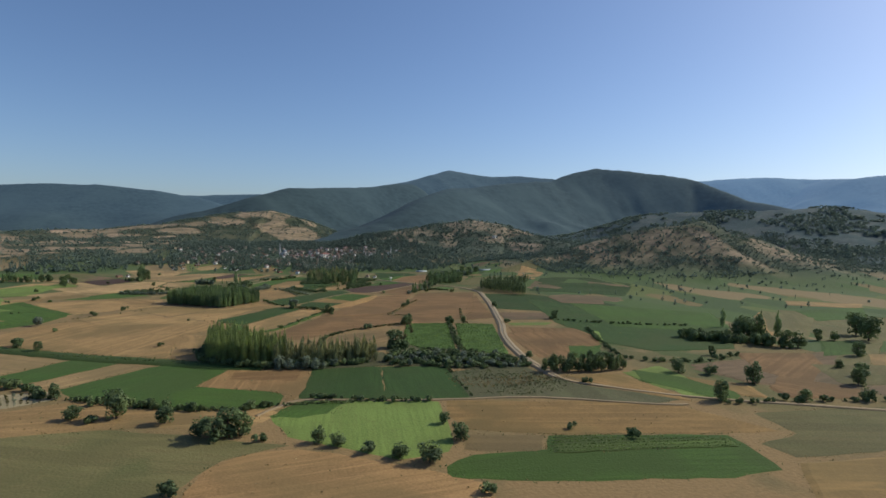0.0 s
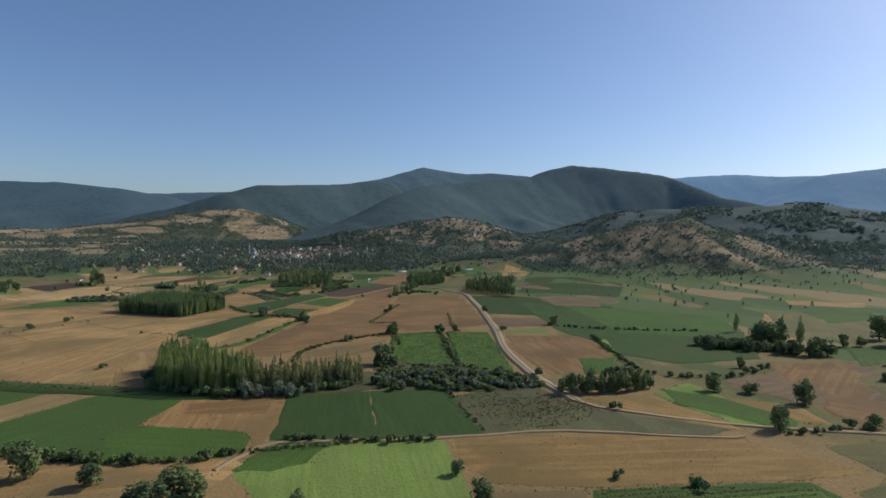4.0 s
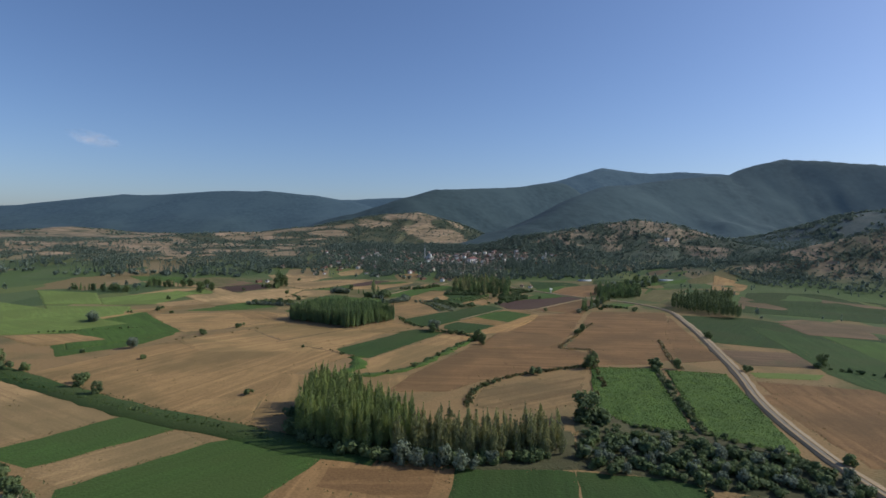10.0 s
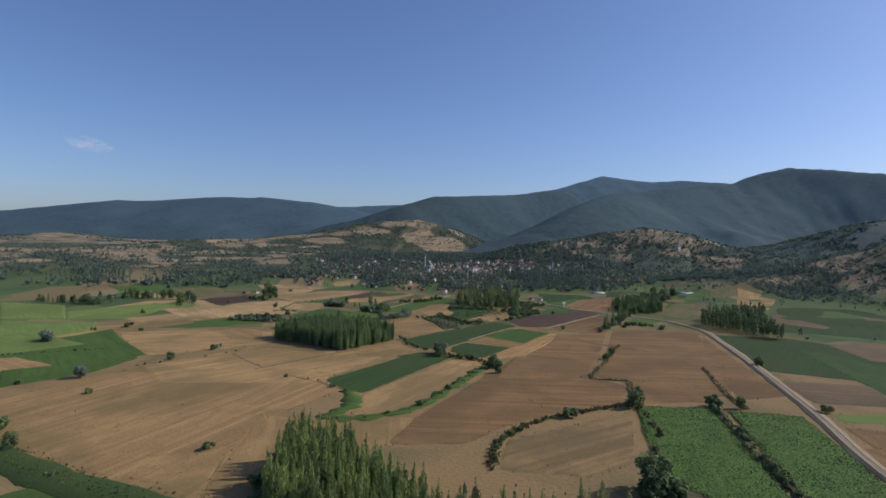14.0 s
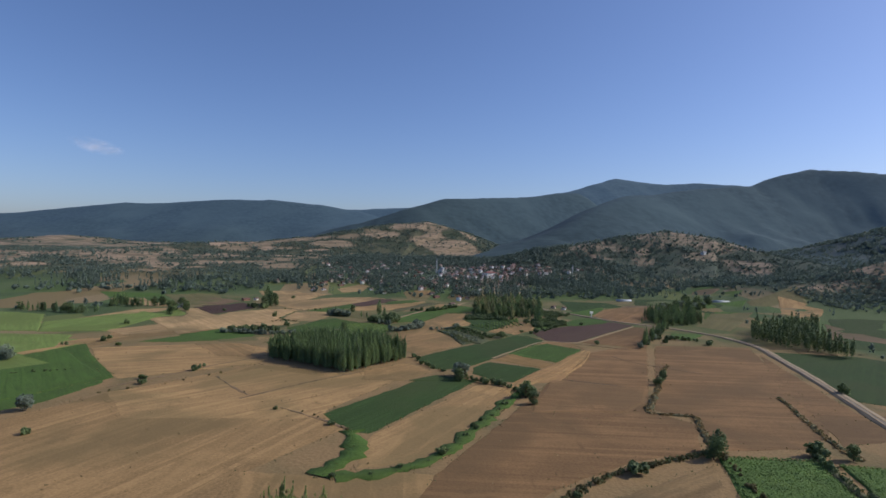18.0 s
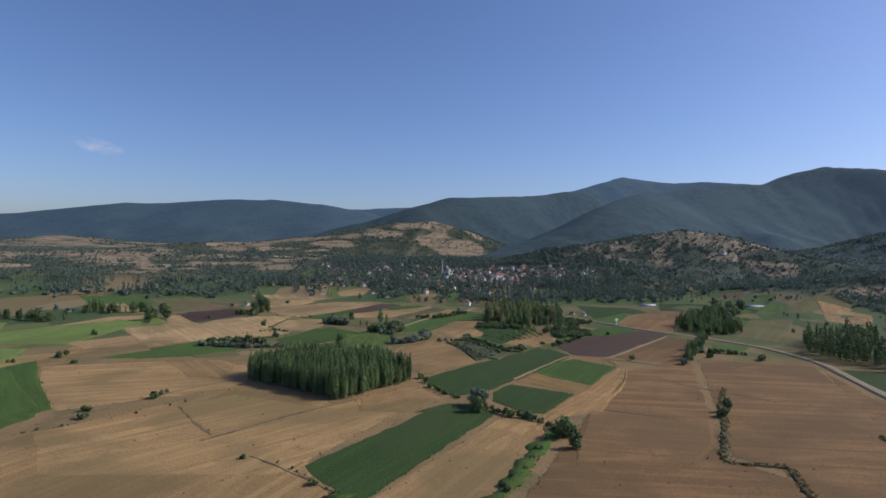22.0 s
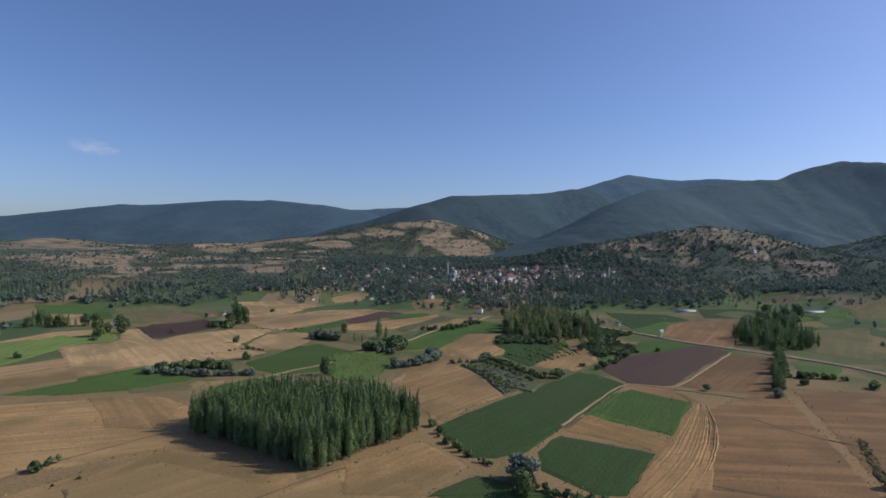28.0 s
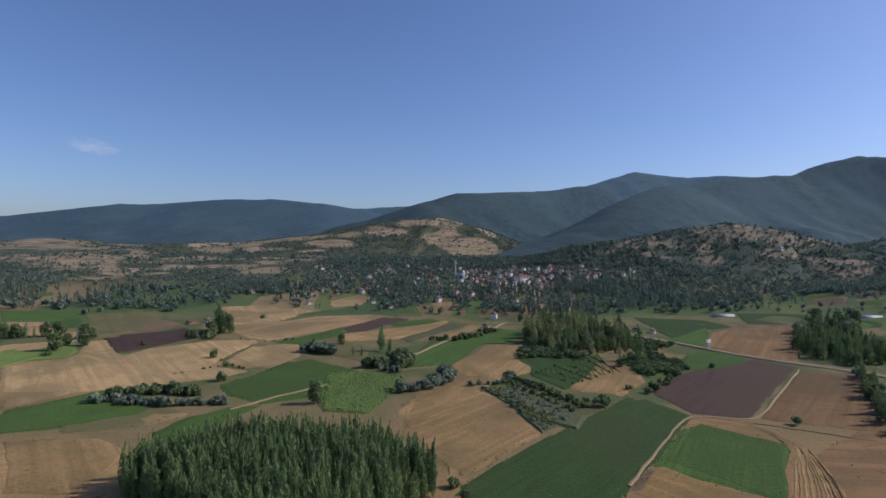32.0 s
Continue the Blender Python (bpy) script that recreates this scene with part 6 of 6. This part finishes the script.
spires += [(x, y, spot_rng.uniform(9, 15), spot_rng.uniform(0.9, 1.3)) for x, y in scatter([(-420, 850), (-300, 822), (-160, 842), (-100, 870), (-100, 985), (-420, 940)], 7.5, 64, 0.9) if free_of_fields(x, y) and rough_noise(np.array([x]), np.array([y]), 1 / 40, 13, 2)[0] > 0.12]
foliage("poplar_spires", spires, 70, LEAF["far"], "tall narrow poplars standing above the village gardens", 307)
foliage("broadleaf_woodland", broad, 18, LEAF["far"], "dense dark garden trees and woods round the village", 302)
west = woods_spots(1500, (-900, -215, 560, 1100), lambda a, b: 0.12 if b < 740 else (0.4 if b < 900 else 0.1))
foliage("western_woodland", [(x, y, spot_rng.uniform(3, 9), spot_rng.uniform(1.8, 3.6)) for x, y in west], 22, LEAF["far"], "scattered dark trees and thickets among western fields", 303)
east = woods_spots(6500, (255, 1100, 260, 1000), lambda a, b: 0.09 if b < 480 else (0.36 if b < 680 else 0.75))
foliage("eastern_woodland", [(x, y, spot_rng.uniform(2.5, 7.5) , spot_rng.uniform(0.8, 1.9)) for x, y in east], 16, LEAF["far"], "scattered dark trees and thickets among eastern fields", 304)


def scrub_spots(count, box):
    """Trees and shrubs of the hills: thick on the scrub plots, in hedges round the bare ones, few within."""
    x = spot_rng.uniform(box[0], box[1], count)
    y = spot_rng.uniform(box[2], box[3], count)
    h, w = terrain(x, y)
    bare, tone, edge = hill_cover(x, y, h)
    clump = rough_noise(x, y * 1.4, 1 / 40, 8, 4) * 0.5 + 0.5
    thick = np.clip((clump - 0.26) * 2.6, 0.05, 1)
    lines = np.clip((clump - 0.3) * 3.4, 0.05, 0.9)
    k = np.where(bare > 0.5, np.where(edge < 3.5, lines, np.where(x > -110, 0.16, 0.06) * (0.3 + 1.4 * clump)), thick)
    keep = (h > 8) & (w < 0.9) & (spot_rng.rand(count) < k)
    return list(zip(x[keep], y[keep]))


def scrub_size(x, y):
    tall = spot_rng.rand() < 0.3
    return (spot_rng.uniform(3.0, 5.5), spot_rng.uniform(1.5, 2.6)) if tall else (spot_rng.uniform(1.2, 3.0), spot_rng.uniform(1.0, 2.1))


hill_spots = scrub_spots(64000, (-950, 900, 985, 1620))
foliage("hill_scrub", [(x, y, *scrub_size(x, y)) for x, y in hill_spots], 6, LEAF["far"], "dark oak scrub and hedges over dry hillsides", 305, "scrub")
far_slope = np.column_stack([spot_rng.uniform(850, 1950, 9000), spot_rng.uniform(720, 1620, 9000)])
far_slope = far_slope[(rough_noise(far_slope[:, 0], far_slope[:, 1], 1 / 80, 14, 3) > -0.12) & (terrain(far_slope[:, 0], far_slope[:, 1])[0] > 8)]
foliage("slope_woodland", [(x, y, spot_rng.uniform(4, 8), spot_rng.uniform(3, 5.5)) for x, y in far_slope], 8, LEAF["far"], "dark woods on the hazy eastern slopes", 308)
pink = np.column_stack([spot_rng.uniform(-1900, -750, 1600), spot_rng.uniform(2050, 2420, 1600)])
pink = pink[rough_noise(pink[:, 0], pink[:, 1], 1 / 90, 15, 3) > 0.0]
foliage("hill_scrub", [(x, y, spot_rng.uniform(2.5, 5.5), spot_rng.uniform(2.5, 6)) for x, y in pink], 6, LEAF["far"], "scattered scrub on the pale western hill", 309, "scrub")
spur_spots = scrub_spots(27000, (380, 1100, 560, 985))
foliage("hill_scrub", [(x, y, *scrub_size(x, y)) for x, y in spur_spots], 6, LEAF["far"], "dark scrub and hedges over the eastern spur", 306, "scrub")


# ---------------------------------------------------------------- buildings
def box_mesh(name, x0, x1, y0, y1, z0, z1, mat):
    v = [(x, y, z) for z in (z0, z1) for y in (y0, y1) for x in (x0, x1)]
    f = [(0, 2, 3, 1), (4, 5, 7, 6), (0, 1, 5, 4), (2, 6, 7, 3), (0, 4, 6, 2), (1, 3, 7, 5)]
    return mesh_of(name, v, f, mat)


def gable_roof(name, lx, ly, z, rise, eave, mat, hipped):
    """A pitched roof with overhanging eaves and its own thickness."""
    a, b, e = lx / 2 + eave, ly / 2 + eave, 0.18
    r = (lx / 2 - ly / 2 * 0.85) if hipped else a
    top = [(-a, -b, z), (a, -b, z), (a, b, z), (-a, b, z), (-r, 0, z + rise), (r, 0, z + rise)]
    verts = top + [(x, y, q - e) for x, y, q in top[:4]]
    faces = [(0, 1, 5, 4), (2, 3, 4, 5), (1, 2, 5), (3, 0, 4), (1, 0, 6, 7), (2, 1, 7, 8), (3, 2, 8, 9), (0, 3, 9, 6), (6, 9, 8, 7)]
    return mesh_of(name, verts, faces, mat)


def walls_mesh(lx, ly, h, rise, mat, hipped):
    a, b = lx / 2, ly / 2
    v = [(-a, -b, -1.2), (a, -b, -1.2), (a, b, -1.2), (-a, b, -1.2), (-a, -b, h), (a, -b, h), (a, b, h), (-a, b, h)]
    f = [(0, 1, 5, 4), (2, 3, 7, 6), (1, 2, 6, 5), (3, 0, 4, 7), (4, 5, 6, 7)]
    if not hipped:
        v += [(-a, 0, h + rise * 0.92), (a, 0, h + rise * 0.92)]
        f += [(5, 6, 9), (7, 4, 8)]
    return mesh_of("wall", v, f, mat)


def house(lx, ly, storeys, wall_mat, roof_mat, hipped, at, label, name="house", group="houses of the village"):
    h, rise = 2.8 * storeys, ly * 0.2
    root = empty(name, at, label, "house", group)
    part("wall", walls_mesh(lx, ly, h, rise, wall_mat, hipped), root)
    roof = part("roof", gable_roof("roof", lx, ly, h, rise, 0.55, roof_mat, hipped), root)
    part("chimney", box_mesh("chimney", lx * 0.2, lx * 0.2 + 0.6, 0.3, 0.9, h, h + rise + 0.7, wall_mat), roof)
    pane = box_mesh("window", -0.55, 0.55, -0.03, 0.06, -0.65, 0.65, DARKGLASS)
    for s in range(storeys):
        for i in range(max(2, int(lx / 3))):
            x = -lx / 2 + lx * (i + 0.5) / max(2, int(lx / 3))
            if s == 0 and i == 1:
                part("door", box_mesh("door", -0.5, 0.5, -0.03, 0.06, -1.4, 0.65, WOOD), root, "", pose(x, -ly / 2 - 0.04, 1.5))
            else:
                part("window", pane, root, "", pose(x, -ly / 2 - 0.04, 1.5 + 2.8 * s))
    return root


protos = []
for lx, ly, st, wm, rm, hip, text in (
        (7, 6, 2, PLASTER, TILE, True, "two-storey whitewashed village house with red tiled hip roof"),
        (7.5, 5.5, 1, CREAM, OLD_TILE, False, "low cream village house with weathered tiled gable roof"),
        (6.5, 6, 2, PLASTER, TILE, False, "two-storey white village house with red tiled gable roof"),
        (7, 6.2, 2, CREAM, TILE, True, "two-storey cream village house with red tiled roof"),
        (5.5, 4.5, 1, PLASTER, OLD_TILE, False, "small white village house with weathered tiled roof"),
        (10, 5.5, 1, BRICKWALL, OLD_TILE, False, "long low brick barn with weathered tiled roof")):
    protos.append((lx, ly, st, wm, rm, hip, text))
built = {}
house_rng = random.Random(77)


def village_house(x, y, k, turn):
    at = pose(x, y, ground_z(x, y), 0, 0, turn) @ Matrix.Diagonal((0.82, 0.82, 0.82, 1))
    if k in built:
        return copy_thing(built[k], at)
    lx, ly, st, wm, rm, hip, text = protos[k]
    built[k] = house(lx, ly, st, wm, rm, hip, at, text)
    return built[k]


sites = scatter(HOUSES_CORE, 22.0, 61, 0.5) + scatter([(40, 1000), (100, 975), (190, 975), (205, 1020), (110, 1065), (50, 1070)], 11.5, 66, 0.42)
sites += scatter([(-180, 880), (-60, 925), (60, 870), (150, 880), (150, 960), (40, 985), (-100, 1010), (-160, 960)], 46, 62, 0.45)
sites += scatter([(-120, 905), (-40, 900), (20, 858), (100, 872), (160, 925), (160, 960), (40, 984), (-100, 998)], 16.5, 65, 0.5)
for x, y in sites:
    if free_of_fields(x, y) and (x - 44) ** 2 + (y - 1033) ** 2 > 420:
        village_house(x, y, house_rng.choice((0, 1, 1, 2, 3, 3, 4, 5, 5)), house_rng.choice((38, 52, 45, 60, 30, 132)) + house_rng.uniform(-10, 10))
for x, y, k, turn in ((40, 737, 1, 10), (-154, 748, 5, 20), (-146, 754, 4, 25), (-108, 846, 4, 5), (-97, 848, 4, 12), (-28, 828, 4, 0), (-83, 890, 5, 10), (24, 827, 1, 10), (-44, 856, 4, 0), (-60, 918, 2, 20), (-82, 915, 4, 5), (50, 779, 2, 30), (60, 792, 1, 60), (28, 800, 5, 10), (141, 715, 4, 20), (133, 722, 1, 30), (118, 868, 4, 5)):
    village_house(x, y, k, turn + 34)


def lathe(name, rings, mat, sides=14):
    verts = [(r * math.cos(2 * math.pi * i / sides), r * math.sin(2 * math.pi * i / sides), z) for r, z in rings for i in range(sides)]
    faces = [(k * sides + i, k * sides + (i + 1) % sides, (k + 1) * sides + (i + 1) % sides, (k + 1) * sides + i) for k in range(len(rings) - 1) for i in range(sides)]
    return mesh_of(name, verts, faces, mat, True)


def minaret(x, y, height, label):
    root = empty("minaret", pose(x, y, ground_z(x, y)), label, "minaret", "minarets of the village")
    part("base", box_mesh("base", -1.1, 1.1, -1.1, 1.1, -1, height * 0.2, STONE), root)
    part("shaft", lathe("shaft", [(0.85, height * 0.2), (0.7, height * 0.72)], STONE), root)
    part("balcony", lathe("balcony", [(0.7, height * 0.7), (1.2, height * 0.73), (1.25, height * 0.77), (0.6, height * 0.77)], STONE), root)
    part("upper_shaft", lathe("upper_shaft", [(0.6, height * 0.76), (0.55, height * 0.86)], STONE), root)
    part("spire", lathe("spire", [(0.75, height * 0.86), (0.35, height * 0.94), (0.05, height)], LEAD), root, "grey lead cone")
    return root


minaret(38, 1036, 22, "slender white stone minaret beside the village mosque")
minaret(219, 961, 22, "slender white minaret rising from village trees")
mosque = empty("mosque", pose(46, 1034, ground_z(46, 1034), 0, 0, 42) @ Matrix.Diagonal((0.62, 0.62, 0.7, 1)), "white village mosque with a grey lead dome", "mosque")
part("wall", box_mesh("wall", -7, 7, -7, 7, -1.5, 7, STONE), mosque)
part("drum", lathe("drum", [(5.6, 7), (5.6, 8.4)], STONE, 20), mosque)
part("dome", lathe("dome", [(5.8, 8.4), (5.6, 9.6), (4.8, 11.2), (3.3, 12.6), (1.5, 13.3), (0.05, 13.5)], LEAD, 20), mosque, "grey lead dome")
part("porch", box_mesh("porch", -7, 7, -10, -7, -1.5, 4, STONE), mosque)
for i in range(4):
    part("window", box_mesh("window", -0.7, 0.7, -0.05, 0.05, -1.3, 1.3, DARKGLASS), mosque, "", pose(-5 + i * 3.4, -7.05, 5.4))
school = house(20, 10, 2, PLASTER, TILE, True, pose(112, 1000, ground_z(112, 1000), 0, 0, 38), "large white public building with red hip roof", "public_building", "")
hut = house(4.5, 4, 1, PLASTER, SHEET, False, pose(-192, 692, ground_z(-192, 692), 0, 0, 10), "small white field hut with sheet roof", "field_hut", "")

# roadside sign
sign = empty("roadside_sign", pose(150, 664, 0, 0, 0, 25), "white roadside board on a tall post", "sign")
part("post", box_mesh("post", -0.35, 0.35, -0.25, 0.25, -0.3, 4.2, STONE), sign)
part("board", box_mesh("board", -1.5, 1.5, -0.3, 0.3, 3.6, 5.2, PLASTER), sign)


def greenhouse(x, y, length, turn):
    root = empty("greenhouse", pose(x, y, ground_z(x, y), 0, 0, turn), "long low greenhouse under pale plastic film", "greenhouse", "greenhouses by the village")
    ring = [(3.0 * math.cos(t), 1.7 * math.sin(t)) for t in np.linspace(0, math.pi, 9)]
    v = [(s * length / 2, a, b) for s in (-1, 1) for a, b in ring]
    f = [(i, i + 1, i + 10, i + 9) for i in range(8)] + [tuple(range(8, -1, -1)), tuple(range(9, 18))]
    part("cover", mesh_of("cover", v, f, FILMCOVER, True), root)
    part("door", box_mesh("door", -0.05, 0.05, -0.7, 0.7, 0, 1.5, WOOD), root, "", pose(length / 2 + 0.05, 0, 0))


for x, y, ln, turn in ((222, 781, 15, -4), (304, 745, 17, -8)):
    greenhouse(x, y, ln, turn)

# a thin wisp of cloud low in the western sky
def cloud_material():
    m, n, l, b = material("cloud_vapour", 1.0)
    b.inputs["Base Color"].default_value = (0.85, 0.8, 0.82, 1)
    co = n.new("ShaderNodeTexCoord").outputs["Object"]
    mp = n.new("ShaderNodeMapping")
    mp.inputs["Scale"].default_value = (1 / 280, 0, 1 / 80)
    l.new(co, mp.inputs[0])
    ball = n.new("ShaderNodeTexGradient")
    ball.gradient_type = "SPHERICAL"
    l.new(mp.outputs[0], ball.inputs[0])
    puff = ramp(n, l, noise_tex(n, l, co, 0.012, 5, stretch=(0.6, 0.0, 1.4)), 0.38, 0.7)
    mul = n.new("ShaderNodeMath")
    mul.operation = "MULTIPLY"
    l.new(ball.outputs["Fac"], mul.inputs[0])
    l.new(puff, mul.inputs[1])
    half = n.new("ShaderNodeMath")
    half.operation = "MULTIPLY"
    half.inputs[1].default_value = 0.42
    l.new(mul.outputs[0], half.inputs[0])
    clear = n.new("ShaderNodeBsdfTransparent")
    mx = n.new("ShaderNodeMixShader")
    l.new(half.outputs[0], mx.inputs[0])
    l.new(clear.outputs[0], mx.inputs[1])
    l.new(b.outputs[0], mx.inputs[2])
    l.new(mx.outputs[0], n["Material Output"].inputs[0])
    return m


cv, cf = [], []
for a in range(13):
    for b in range(24):
        t, p = math.pi * a / 12, 2 * math.pi * b / 24
        cv.append((285 * math.sin(t) * math.cos(p), 60 * math.sin(t) * math.sin(p), 85 * math.cos(t)))
cf = [(a * 24 + b, a * 24 + (b + 1) % 24, (a + 1) * 24 + (b + 1) % 24, (a + 1) * 24 + b) for a in range(12) for b in range(24)]
cloud = new("cloud", mesh_of("cloud", cv, cf, cloud_material(), True))
cloud.matrix_basis = pose(-2050, 4000, 625, 0, 8, 48) @ Matrix.Diagonal((0.62, 0.62, 0.62, 1))
cloud.visible_shadow = False
tagged(cloud, "thin pinkish wisp of cloud in the clear sky", "cloud", "", "structure")

# a small white hut on the eastern knoll
house(7, 6, 1, PLASTER, SHEET, False, pose(474, 1100, ground_z(474, 1100), 0, 0, 30), "white hut standing on a bare hilltop", "hilltop_hut", "")
